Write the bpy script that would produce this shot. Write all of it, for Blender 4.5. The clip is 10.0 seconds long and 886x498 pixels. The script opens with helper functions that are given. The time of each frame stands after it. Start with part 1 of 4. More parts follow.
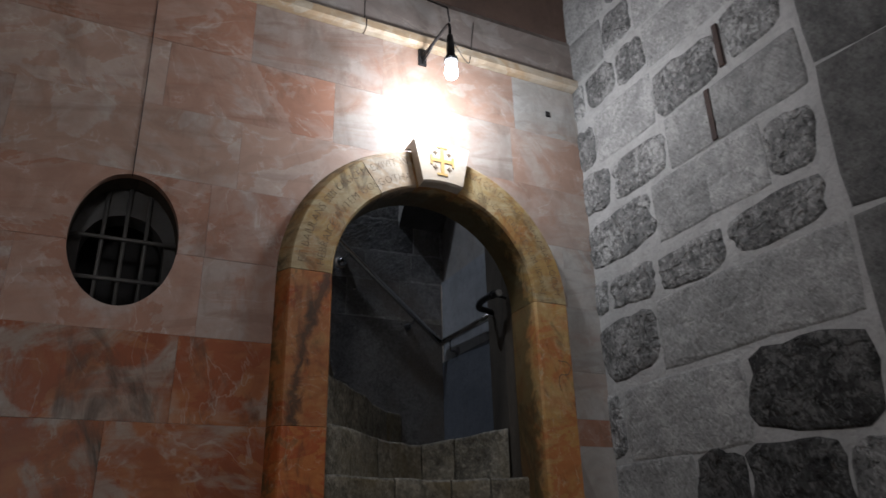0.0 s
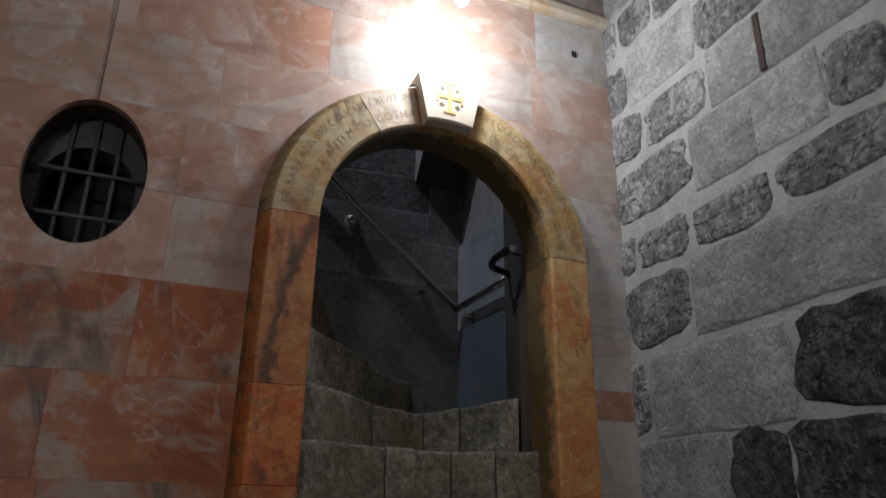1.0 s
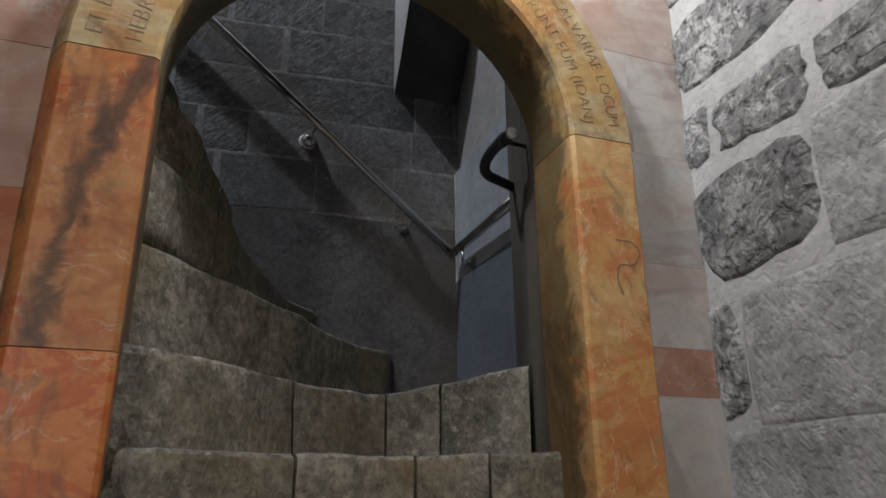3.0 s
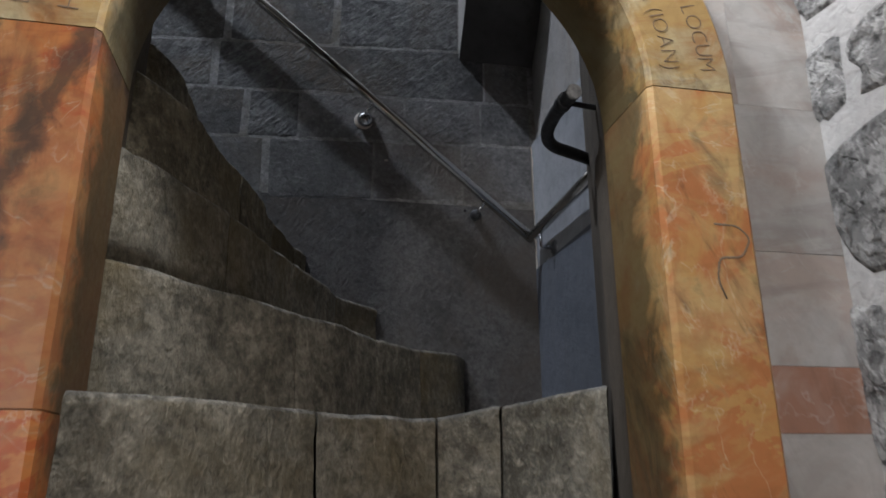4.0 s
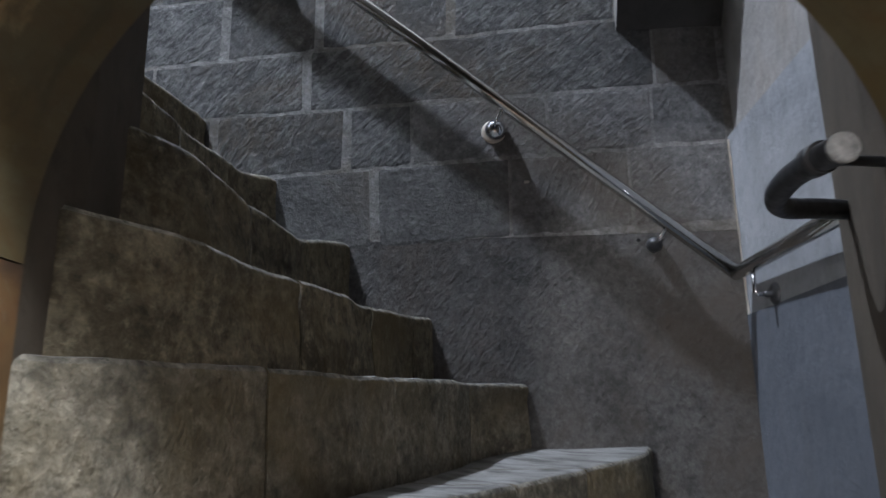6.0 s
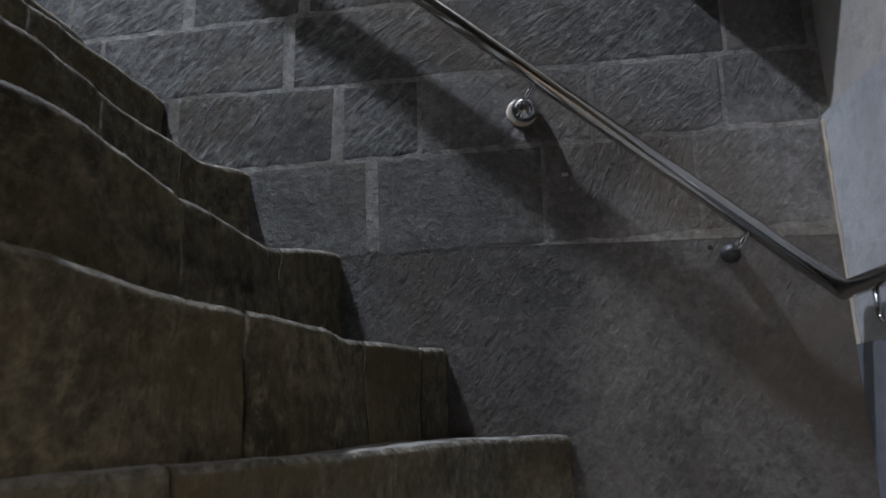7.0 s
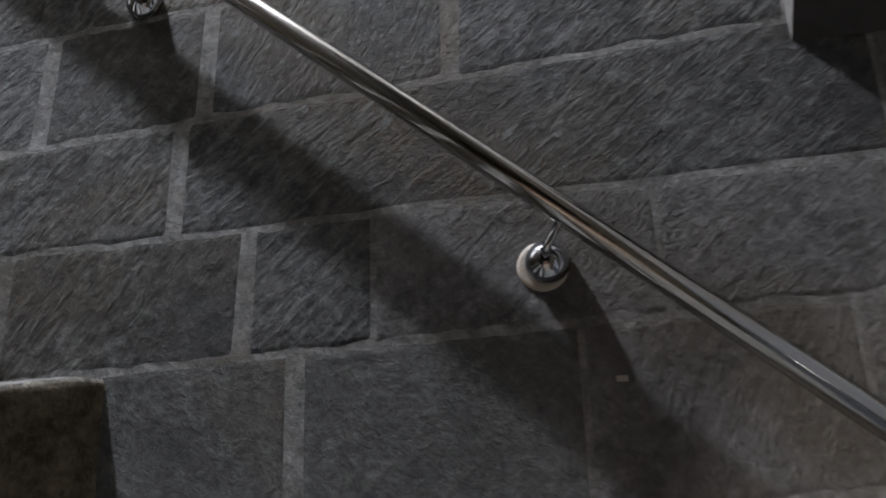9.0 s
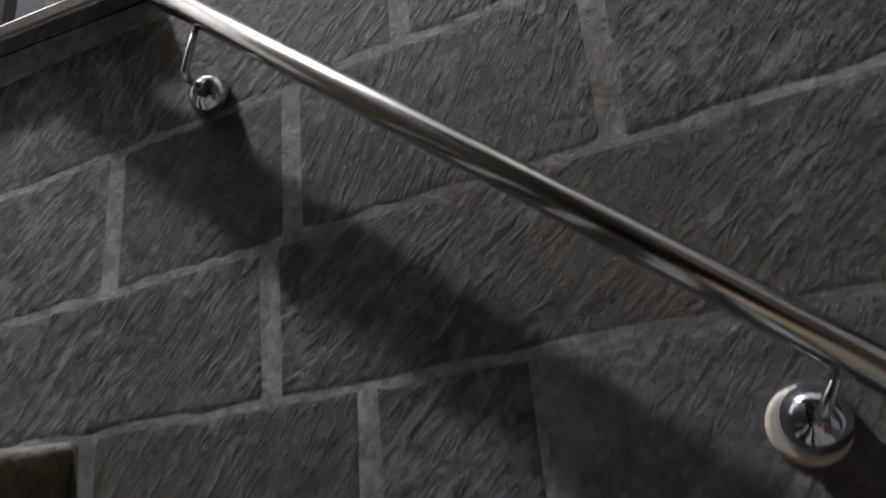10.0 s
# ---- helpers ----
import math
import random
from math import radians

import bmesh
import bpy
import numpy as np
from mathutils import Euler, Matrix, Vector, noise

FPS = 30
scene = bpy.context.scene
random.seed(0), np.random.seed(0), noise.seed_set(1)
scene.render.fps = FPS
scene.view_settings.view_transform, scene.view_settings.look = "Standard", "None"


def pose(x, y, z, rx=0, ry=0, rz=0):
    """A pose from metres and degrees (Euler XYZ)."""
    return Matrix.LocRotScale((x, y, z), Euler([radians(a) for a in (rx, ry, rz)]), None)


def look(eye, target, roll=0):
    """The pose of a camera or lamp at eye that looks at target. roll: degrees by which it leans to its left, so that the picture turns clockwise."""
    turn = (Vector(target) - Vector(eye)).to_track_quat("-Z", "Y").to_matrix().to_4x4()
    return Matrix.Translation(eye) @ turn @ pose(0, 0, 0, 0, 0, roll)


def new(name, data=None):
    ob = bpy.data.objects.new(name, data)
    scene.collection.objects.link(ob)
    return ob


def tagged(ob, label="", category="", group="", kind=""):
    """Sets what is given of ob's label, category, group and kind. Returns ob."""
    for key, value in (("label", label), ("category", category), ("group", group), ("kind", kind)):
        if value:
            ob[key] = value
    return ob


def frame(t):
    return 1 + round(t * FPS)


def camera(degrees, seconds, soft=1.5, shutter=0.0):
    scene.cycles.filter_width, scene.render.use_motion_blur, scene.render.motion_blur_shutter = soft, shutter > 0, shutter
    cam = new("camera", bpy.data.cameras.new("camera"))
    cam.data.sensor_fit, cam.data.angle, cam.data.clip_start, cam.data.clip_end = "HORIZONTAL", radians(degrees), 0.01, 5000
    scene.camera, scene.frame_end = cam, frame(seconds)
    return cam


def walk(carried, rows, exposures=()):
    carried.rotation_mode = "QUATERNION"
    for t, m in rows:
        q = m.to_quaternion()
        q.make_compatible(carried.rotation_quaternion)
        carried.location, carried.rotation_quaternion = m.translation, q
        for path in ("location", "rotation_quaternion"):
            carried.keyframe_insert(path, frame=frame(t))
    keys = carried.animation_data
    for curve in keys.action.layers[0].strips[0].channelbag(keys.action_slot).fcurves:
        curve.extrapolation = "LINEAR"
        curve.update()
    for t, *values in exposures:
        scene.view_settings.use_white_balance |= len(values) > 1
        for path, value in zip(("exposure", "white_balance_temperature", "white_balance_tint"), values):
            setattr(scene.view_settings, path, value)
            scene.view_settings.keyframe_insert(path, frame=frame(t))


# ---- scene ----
cam = camera(64.2, 10.0, soft=1.5, shutter=0.4)
PATH = [
    (0, (-0.735, -2.478, 1.551), (0.088, -0.825, 2.32), -1.6),
    (0.5, (-0.596, -2.359, 1.552), (0.13, -0.67, 2.341), 0.4),
    (1, (-0.469, -2.23, 1.546), (0.26, -0.513, 2.269), 0.8),
    (1.5, (-0.401, -2.003, 1.53), (0.344, -0.272, 2.202), 1.1),
    (2, (-0.222, -1.814, 1.531), (0.537, -0.073, 2.157), -2.7),
    (2.2, (-0.128, -1.714, 1.544), (0.575, 0.037, 2.21), -1.1),
    (3.3, (0.159, -1.225, 1.736), (0.779, 0.56, 2.39), -0.9),
    (3.5, (0.199, -1.166, 1.747), (0.771, 0.642, 2.383), -1.0),
    (4, (0.331, -1.074, 1.855), (0.7, 0.799, 2.453), -0.3),
    (4.5, (0.368, -0.915, 1.963), (0.672, 0.947, 2.628), -0.0),
    (5, (0.411, -0.762, 2.117), (0.617, 1.155, 2.648), -3.1),
    (5.5, (0.486, -0.668, 2.244), (0.516, 1.258, 2.781), -1.4),
    (6, (0.485, -0.559, 2.339), (0.356, 1.383, 2.8), -1.0),
    (6.2, (0.454, -0.451, 2.349), (0.312, 1.475, 2.869), -0.4),
    (7.3, (0.44, -0.047, 2.485), (0.268, 1.887, 2.966), -2.0),
    (7.5, (0.444, 0.012, 2.506), (0.257, 1.922, 3.067), -3.1),
    (8, (0.498, 0.203, 2.587), (0.374, 2.037, 3.375), -4.9),
    (8.5, (0.527, 0.336, 2.749), (0.433, 2.182, 3.513), -4.4),
    (9, (0.528, 0.482, 2.884), (0.22, 2.352, 3.522), -1.7),
    (9.5, (0.457, 0.596, 2.969), (-0.062, 2.406, 3.643), -4.5),
    (9.7, (0.446, 0.659, 3.054), (-0.231, 2.431, 3.689), -4.9),
    (10, (0.437, 0.71, 3.149), (-0.198, 2.492, 3.8), -5.4),
]
EXPOSURES = [(0, -0.58, 5850, 10), (1.0, -0.33, 5900, 10), (2.0, 0.32, 6200, 10), (3.5, 0.85, 6000, 10), (4.5, 1.15, 5900, 10), (5.5, 1.65, 5800, 10), (6.2, 1.8, 5800, 9), (7.3, 1.5, 6100, 10), (8.5, 1.6, 6300, 11), (9.0, 1.5, 6350, 11), (10, 1.42, 6450, 10)]
walk(cam, [(t, look(e, g, r)) for t, e, g, r in PATH], EXPOSURES)

# ---- world and lights ----
world = bpy.data.worlds.new("world")
scene.world = world
world.use_nodes = True
world.node_tree.nodes["Background"].inputs[0].default_value = (0.6, 0.65, 0.8, 1)
world.node_tree.nodes["Background"].inputs[1].default_value = 0.006

BULB = Vector((0.42, -0.30, 3.35))
STAIR_LAMP = Vector((-1.4, 0.82, 6.95))


def point_light(name, place, watts, colour, radius):
    data = bpy.data.lights.new(name, "POINT")
    data.energy, data.color, data.shadow_soft_size = watts, colour, radius
    ob = new(name, data)
    ob.location = place
    return ob


# Unseen lamps behind the camera, added as fill for hall and doorway
ROOM_FILL = Vector((-1.9, -4.7, 2.25))
point_light("bulb_light", BULB, 31, (1.0, 0.98, 0.96), 0.06)
point_light("stair_light", STAIR_LAMP, 325, (0.86, 0.91, 1.0), 0.06)
point_light("room_light", ROOM_FILL, 8, (1.0, 0.95, 0.92), 0.16)
HALL_FILL = Vector((0.8, -4.4, 4.6))
point_light("hall_light", HALL_FILL, 5, (1.0, 0.95, 0.91), 0.1)


# ---- materials ----
class Graph:
    """A small builder for one node material."""

    def __init__(self, name):
        self.mat = bpy.data.materials.new(name)
        self.mat.use_nodes = True
        self.tree = self.mat.node_tree
        self.bsdf = self.tree.nodes["Principled BSDF"]
        self.coord = self.add("ShaderNodeTexCoord").outputs["Object"]

    def add(self, kind, **settings):
        node = self.tree.nodes.new(kind)
        for key, value in settings.items():
            if key == "operation":
                node.operation = value
            elif key == "blend_type":
                node.blend_type = value
            elif key == "data_type":
                node.data_type = value
        return node

    def link(self, a, b):
        self.tree.links.new(a, b)

    def shifted(self, amount=31.0):
        info = self.add("ShaderNodeObjectInfo")
        mul = self.add("ShaderNodeVectorMath", operation="MULTIPLY_ADD")
        self.link(info.outputs["Random"], mul.inputs[0])
        mul.inputs[1].default_value = (amount, amount * 0.7, amount * 1.3)
        self.link(self.coord, mul.inputs[2])
        return mul.outputs[0]

    def mapped(self, vec, scale=(1, 1, 1), turn=(0, 0, 0)):
        if any(turn):
            first = self.add("ShaderNodeMapping")
            self.link(vec, first.inputs[0])
            first.inputs["Rotation"].default_value = [radians(a) for a in turn]
            vec = first.outputs[0]
        node = self.add("ShaderNodeMapping")
        self.link(vec, node.inputs[0])
        node.inputs["Scale"].default_value = scale
        return node.outputs[0]

    def noise(self, vec, scale, detail=6, rough=0.6, distort=0.0):
        node = self.add("ShaderNodeTexNoise")
        self.link(vec, node.inputs["Vector"])
        node.inputs["Scale"].default_value = scale
        node.inputs["Detail"].default_value = detail
        node.inputs["Roughness"].default_value = rough
        node.inputs["Distortion"].default_value = distort
        return node.outputs["Fac"]

    def wave(self, vec, scale, distort, detail=3):
        node = self.add("ShaderNodeTexWave")
        self.link(vec, node.inputs["Vector"])
        node.inputs["Scale"].default_value = scale
        node.inputs["Distortion"].default_value = distort
        node.inputs["Detail"].default_value = detail
        node.inputs["Detail Scale"].default_value = 1.5
        return node.outputs["Fac"]

    def ramp(self, fac, stops):
        node = self.add("ShaderNodeValToRGB")
        self.link(fac, node.inputs[0])
        el = node.color_ramp.elements
        while len(el) < len(stops):
            el.new(0.5)
        for e, (at, colour) in zip(el, stops):
            e.position = at
            e.color = (*colour, 1) if len(colour) == 3 else (colour[0],) * 3 + (1,)
        return node.outputs[0]

    def mix(self, fac, a, b, how="MIX"):
        node = self.add("ShaderNodeMix", data_type="RGBA", blend_type=how)
        if isinstance(fac, float):
            node.inputs[0].default_value = fac
        else:
            self.link(fac, node.inputs[0])
        for slot, value in ((6, a), (7, b)):
            if isinstance(value, tuple):
                node.inputs[slot].default_value = (*value, 1)
            else:
                self.link(value, node.inputs[slot])
        return node.outputs[2]

    def math(self, op, a, b):
        node = self.add("ShaderNodeMath", operation=op)
        for slot, value in ((0, a), (1, b)):
            if isinstance(value, (int, float)):
                node.inputs[slot].default_value = value
            else:
                self.link(value, node.inputs[slot])
        return node.outputs[0]

    def finish(self, colour, rough=0.7, metal=0.0, heights=(), spec=0.4):
        if isinstance(colour, tuple):
            self.bsdf.inputs["Base Color"].default_value = (*colour, 1)
        else:
            self.link(colour, self.bsdf.inputs["Base Color"])
        if isinstance(rough, float):
            self.bsdf.inputs["Roughness"].default_value = rough
        else:
            self.link(rough, self.bsdf.inputs["Roughness"])
        self.bsdf.inputs["Metallic"].default_value = metal
        self.bsdf.inputs["Specular IOR Level"].default_value = spec
        last = None
        for height, strength, dist in heights:
            bump = self.add("ShaderNodeBump")
            bump.inputs["Strength"].default_value = strength
            bump.inputs["Distance"].default_value = dist
            self.link(height, bump.inputs["Height"])
            if last is not None:
                self.link(last, bump.inputs["Normal"])
            last = bump.outputs[0]
        if last is not None:
            self.link(last, self.bsdf.inputs["Normal"])
        return self.mat


def marble(name, base, patch, vein, pale, patch_at=0.5, stain=0.0, size=1.0, bold=0.5, smear=False, reveal=0.0, drift=0.2):
    """Polished veined marble: broad drifting patches, streaks along the bed, thin pale veins."""
    g = Graph(name)
    v = g.shifted()
    v = g.mapped(v, (size, size, size))
    info = g.add("ShaderNodeObjectInfo")
    lean = g.math("MULTIPLY_ADD", info.outputs["Random"], drift)
    lean.node.inputs[2].default_value = -drift / 2
    clouds = g.math("ADD", g.noise(g.mapped(v, (1, 1, 1.5), (0, 10, 0)), 1.9, 9, 0.62, 1.2), lean)
    pales = g.math("SUBTRACT", g.noise(g.mapped(v, (1, 1, 1.25), (0, -20, 0)), 2.1, 9, 0.63, 1.0), lean)
    streak = g.noise(g.mapped(v, (0.7, 0.7, 3.2), (0, 8, 0)), 2.6, 6, 0.6, 0.9)
    mottle = g.noise(v, 7, 7, 0.6, 0.8)
    grit = g.noise(v, 38, 6, 0.7, 0.5)
    veins = g.noise(v, 1.9, 5, 0.55, 1.8)
    middle = tuple((a + b) / 2 for a, b in zip(base, patch))
    col = g.ramp(clouds, [(patch_at - 0.13, base), (patch_at - 0.05, middle), (patch_at - 0.01, patch), (patch_at + 0.05, patch), (patch_at + 0.065, base), (patch_at + 0.16, middle)])
    col = g.mix(g.ramp(pales, [(0.495, (0,)), (0.565, (bold,)), (0.66, (min(1.0, bold * 1.3),))]), col, pale)
    col = g.mix(g.ramp(streak, [(0.52, (0,)), (0.60, (bold * 0.7,)), (0.66, (0.1,))]), col, patch)
    col = g.mix(g.ramp(streak, [(0.34, (0.45,)), (0.46, (0,))]), col, tuple(c * 0.6 for c in patch))
    col = g.mix(g.ramp(mottle, [(0.36, (0.3,)), (0.53, (0,))]), col, tuple(c * 0.62 for c in patch))
    col = g.mix(g.ramp(mottle, [(0.56, (0,)), (0.68, (0.3,))]), col, tuple(c * 1.1 for c in pale))
    col = g.mix(g.ramp(grit, [(0.3, (0.2,)), (0.5, (0,))]), col, tuple(c * 0.55 for c in base))
    line = g.ramp(veins, [(0.490, (0,)), (0.498, (0.5,)), (0.502, (0.5,)), (0.510, (0,))])
    line = g.mix(1.0, line, g.ramp(mottle, [(0.42, (0,)), (0.6, (1,))]), "MULTIPLY")
    col = g.mix(line, col, vein)
    if stain:
        dirt = g.noise(g.mapped(v, (1, 1, 0.3), (0, 12, 0)), 4.5, 6, 0.66, 0.7)
        col = g.mix(g.ramp(dirt, [(0.54, (0,)), (0.66, (stain * 0.9,))]), col, (0.06, 0.038, 0.022))
    shade = g.math("MULTIPLY_ADD", info.outputs["Random"], 0.3)
    shade.node.inputs[2].default_value = 0.82
    hsv = g.add("ShaderNodeHueSaturation")
    g.link(col, hsv.inputs["Color"])
    g.link(shade, hsv.inputs["Value"])
    col = hsv.outputs[0]
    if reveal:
        # olive darkening over the inner face of the doorway, deepening inwards
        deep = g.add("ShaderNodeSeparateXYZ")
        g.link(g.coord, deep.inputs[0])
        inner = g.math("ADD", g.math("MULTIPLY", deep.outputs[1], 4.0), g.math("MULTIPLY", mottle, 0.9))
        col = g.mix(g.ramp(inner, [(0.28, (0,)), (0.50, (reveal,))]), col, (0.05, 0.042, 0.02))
    if smear:
        # the dark smear that curves down the jamb
        sep = g.add("ShaderNodeSeparateXYZ")
        g.link(g.coord, sep.inputs[0])
        up = g.math("MULTIPLY", g.math("SUBTRACT", sep.outputs[2], 1.93), 1.79)
        off = g.math("SUBTRACT", g.math("ADD", sep.outputs[0], 0.123), g.math("MULTIPLY", g.math("MULTIPLY", up, up), 0.11))
        off = g.math("ADD", off, g.math("MULTIPLY", g.math("SUBTRACT", mottle, 0.5), 0.10))
        col = g.mix(g.ramp(g.math("ADD", g.math("MULTIPLY", off, 8), 0.5), [(0.28, (0,)), (0.46, (0.8,)), (0.54, (0.8,)), (0.72, (0,))]), col, (0.045, 0.028, 0.018))
    rough = g.ramp(grit, [(0.3, (0.38,)), (0.75, (0.6,))])
    return g.finish(col, rough, 0, [(grit, 0.06, 0.002)], 0.35)


def rubble(name, dark, light, grain, bump, spots=0.0, pitted=0.75, strokes=0.0):
    """Weathered stone: mottled, pitted, with per-stone shade and, on dressed faces, fine slanting strokes."""
    g = Graph(name)
    v = g.shifted()
    a = g.noise(v, 7, 6, 0.65, 0.4)
    b = g.noise(v, grain, 8, 0.75)
    pits = g.noise(v, grain * 0.45, 3, 0.5, 0.6)
    info = g.add("ShaderNodeObjectInfo")
    col = g.mix(g.ramp(a, [(0.36, (0,)), (0.64, (1,))]), dark, light)
    col = g.mix(g.ramp(b, [(0.38, (pitted,)), (0.52, (0,))]), col, tuple(c * 0.25 for c in dark))
    heights = [(a, 0.4, 0.01), (g.ramp(pits, [(0.36, (0,)), (0.5, (1,))]), bump, 0.010), (b, bump, 0.006)]
    if spots:
        speck = g.math("ADD", g.noise(g.mapped(v, (1, 1, 0.6), (20, 0, 0)), grain * 1.2, 5, 0.75, 0.4), g.math("MULTIPLY_ADD", a, 0.5))
        speck.node.inputs[1].links[0].from_node.inputs[2].default_value = -0.25
        col = g.mix(g.ramp(speck, [(0.52, (0,)), (0.58, (spots,))]), col, tuple(min(0.6, c * 1.6) for c in light))
    if strokes:
        cut = g.noise(g.mapped(v, (14, 14, 2.2), (38, 0, 0)), 9, 4, 0.6, 0.4)
        col = g.mix(g.ramp(cut, [(0.36, (strokes * 0.6,)), (0.5, (0,))]), col, tuple(c * 0.5 for c in dark))
        col = g.mix(g.ramp(cut, [(0.54, (0,)), (0.64, (strokes,))]), col, tuple(min(0.6, c * 1.3) for c in light))
        heights.append((cut, strokes, 0.01))
    shade = g.math("MULTIPLY_ADD", info.outputs["Random"], 0.35)
    shade.node.inputs[2].default_value = 0.8
    hsv = g.add("ShaderNodeHueSaturation")
    g.link(col, hsv.inputs["Color"])
    g.link(shade, hsv.inputs["Value"])
    return g.finish(hsv.outputs[0], 0.85, 0, heights, 0.25)


def tooled(name, dark, light, turn, depth=0.8, warm=None, stroke=(10, 10, 1.5), pitted=0.5, grime=0.0):
    """Dressed stone with slanting chisel strokes."""
    g = Graph(name)
    v = g.shifted(17.0)
    spin = g.add("ShaderNodeMapping")
    g.link(v, spin.inputs[0])
    sway = g.add("ShaderNodeCombineXYZ")
    info = g.add("ShaderNodeObjectInfo")
    lean = g.math("MULTIPLY_ADD", info.outputs["Random"], 0.5)
    lean.node.inputs[2].default_value = radians(turn) - 0.25
    g.link(lean, sway.inputs[1])
    g.link(sway.outputs[0], spin.inputs["Rotation"])
    strokes = g.ramp(g.noise(g.mapped(spin.outputs[0], stroke), 8, 5, 0.62, 0.6), [(0.36, (0,)), (0.50, (0.45,)), (0.64, (1,))])
    a = g.noise(v, 5, 6, 0.62, 0.5)
    b = g.noise(v, 55, 6, 0.7)
    gate = g.ramp(g.noise(v, 3.2, 3, 0.5), [(0.40, (0.12,)), (0.56, (1,))])
    col = g.mix(g.ramp(a, [(0.3, (0,)), (0.7, (1,))]), dark, light)
    col = g.mix(g.ramp(b, [(0.34, (0.5,)), (0.52, (0,))]), col, tuple(c * 0.4 for c in dark))
    col = g.mix(g.ramp(b, [(0.55, (0,)), (0.68, (0.45,))]), col, tuple(c * 1.5 for c in light))
    c = g.noise(v, 30, 7, 0.74, 0.3)
    col = g.mix(g.ramp(c, [(0.36, (pitted,)), (0.52, (0,))]), col, tuple(x * 0.35 for x in dark))
    col = g.mix(g.ramp(c, [(0.55, (0,)), (0.68, (pitted,))]), col, tuple(x * 1.35 for x in light))
    if warm:
        col = g.mix(g.ramp(g.noise(v, 2.2, 5, 0.65, 0.6), [(0.48, (0,)), (0.68, (0.75,))]), col, warm)
    if grime:
        # brown hand grime rubbed along the handrail
        sep = g.add("ShaderNodeSeparateXYZ")
        g.link(g.coord, sep.inputs[0])
        d = g.math("ADD", sep.outputs[2], g.math("MULTIPLY", sep.outputs[0], 0.86))
        d = g.math("ADD", d, g.math("MULTIPLY", g.noise(g.coord, 6, 5, 0.65), 0.34))
        band = g.ramp(g.math("SUBTRACT", d, 3.3), [(0.38, (0,)), (0.53, (grime,)), (0.62, (grime,)), (0.80, (0,))])
        col = g.mix(band, col, (0.085, 0.06, 0.034))
    h = g.math("MULTIPLY", strokes, gate)
    # crests lightened and troughs darkened in colour to imitate raking light
    if depth > 0.7:
        col = g.mix(g.ramp(h, [(0.50, (0,)), (0.85, (0.5,))]), col, tuple(x * 1.5 for x in light))
        col = g.mix(g.ramp(h, [(0.04, (0.5,)), (0.25, (0,))]), col, tuple(x * 0.6 for x in dark))
    return g.finish(col, 0.78, 0, [(a, 0.3, 0.012), (h, depth, 0.016), (c, 0.8, 0.012), (b, 0.8, 0.005)], 0.3)


def plaster(name, dark, light, warm, bump=0.35):
    g = Graph(name)
    v = g.coord
    a = g.noise(v, 2.3, 7, 0.62, 0.4)
    b = g.noise(v, 24, 8, 0.7)
    c = g.noise(g.mapped(v, (3, 3, 0.7)), 3, 5, 0.6)
    col = g.mix(g.ramp(a, [(0.32, (0,)), (0.68, (1,))]), dark, light)
    col = g.mix(g.ramp(c, [(0.5, (0,)), (0.72, (0.5,))]), col, warm)
    col = g.mix(g.ramp(b, [(0.3, (0.35,)), (0.5, (0,))]), col, tuple(x * 0.5 for x in dark))
    return g.finish(col, 0.82, 0, [(a, 0.35, 0.02), (b, bump, 0.004)], 0.3)


def metal(name, colour, rough, grain=120, bright=1.0):
    g = Graph(name)
    n = g.noise(g.coord, grain, 4, 0.6)
    return g.finish(colour, g.ramp(n, [(0.3, (rough,)), (0.7, (rough * 1.6,))]), bright, [(n, 0.06, 0.001)], 0.5)


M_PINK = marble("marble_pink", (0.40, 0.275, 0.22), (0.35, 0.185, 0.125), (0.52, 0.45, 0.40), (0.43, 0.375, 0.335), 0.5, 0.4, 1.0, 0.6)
M_ROSE = marble("marble_rose", (0.43, 0.345, 0.295), (0.385, 0.255, 0.195), (0.54, 0.49, 0.45), (0.46, 0.43, 0.395), 0.55, 0.25, 1.0, 0.5)
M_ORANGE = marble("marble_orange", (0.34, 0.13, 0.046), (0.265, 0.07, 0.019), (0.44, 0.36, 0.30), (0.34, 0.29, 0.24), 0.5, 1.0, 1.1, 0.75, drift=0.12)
M_GREY = marble("marble_grey", (0.44, 0.425, 0.40), (0.40, 0.34, 0.30), (0.52, 0.50, 0.47), (0.48, 0.475, 0.46), 0.6, 0.3, 1.3, 0.5)
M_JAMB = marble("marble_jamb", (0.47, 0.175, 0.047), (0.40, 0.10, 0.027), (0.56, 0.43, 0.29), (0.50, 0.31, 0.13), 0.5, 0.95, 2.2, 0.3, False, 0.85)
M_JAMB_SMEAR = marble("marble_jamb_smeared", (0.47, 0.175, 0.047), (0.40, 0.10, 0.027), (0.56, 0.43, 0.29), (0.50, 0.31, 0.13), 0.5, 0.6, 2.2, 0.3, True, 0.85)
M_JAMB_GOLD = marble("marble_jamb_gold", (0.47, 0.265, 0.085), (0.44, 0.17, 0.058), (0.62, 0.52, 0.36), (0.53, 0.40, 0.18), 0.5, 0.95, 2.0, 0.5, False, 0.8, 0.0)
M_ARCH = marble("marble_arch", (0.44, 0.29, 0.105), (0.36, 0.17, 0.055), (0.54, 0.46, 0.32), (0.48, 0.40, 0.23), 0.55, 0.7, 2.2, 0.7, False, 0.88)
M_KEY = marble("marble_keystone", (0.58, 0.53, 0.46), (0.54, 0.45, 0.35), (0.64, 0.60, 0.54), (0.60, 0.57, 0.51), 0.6)
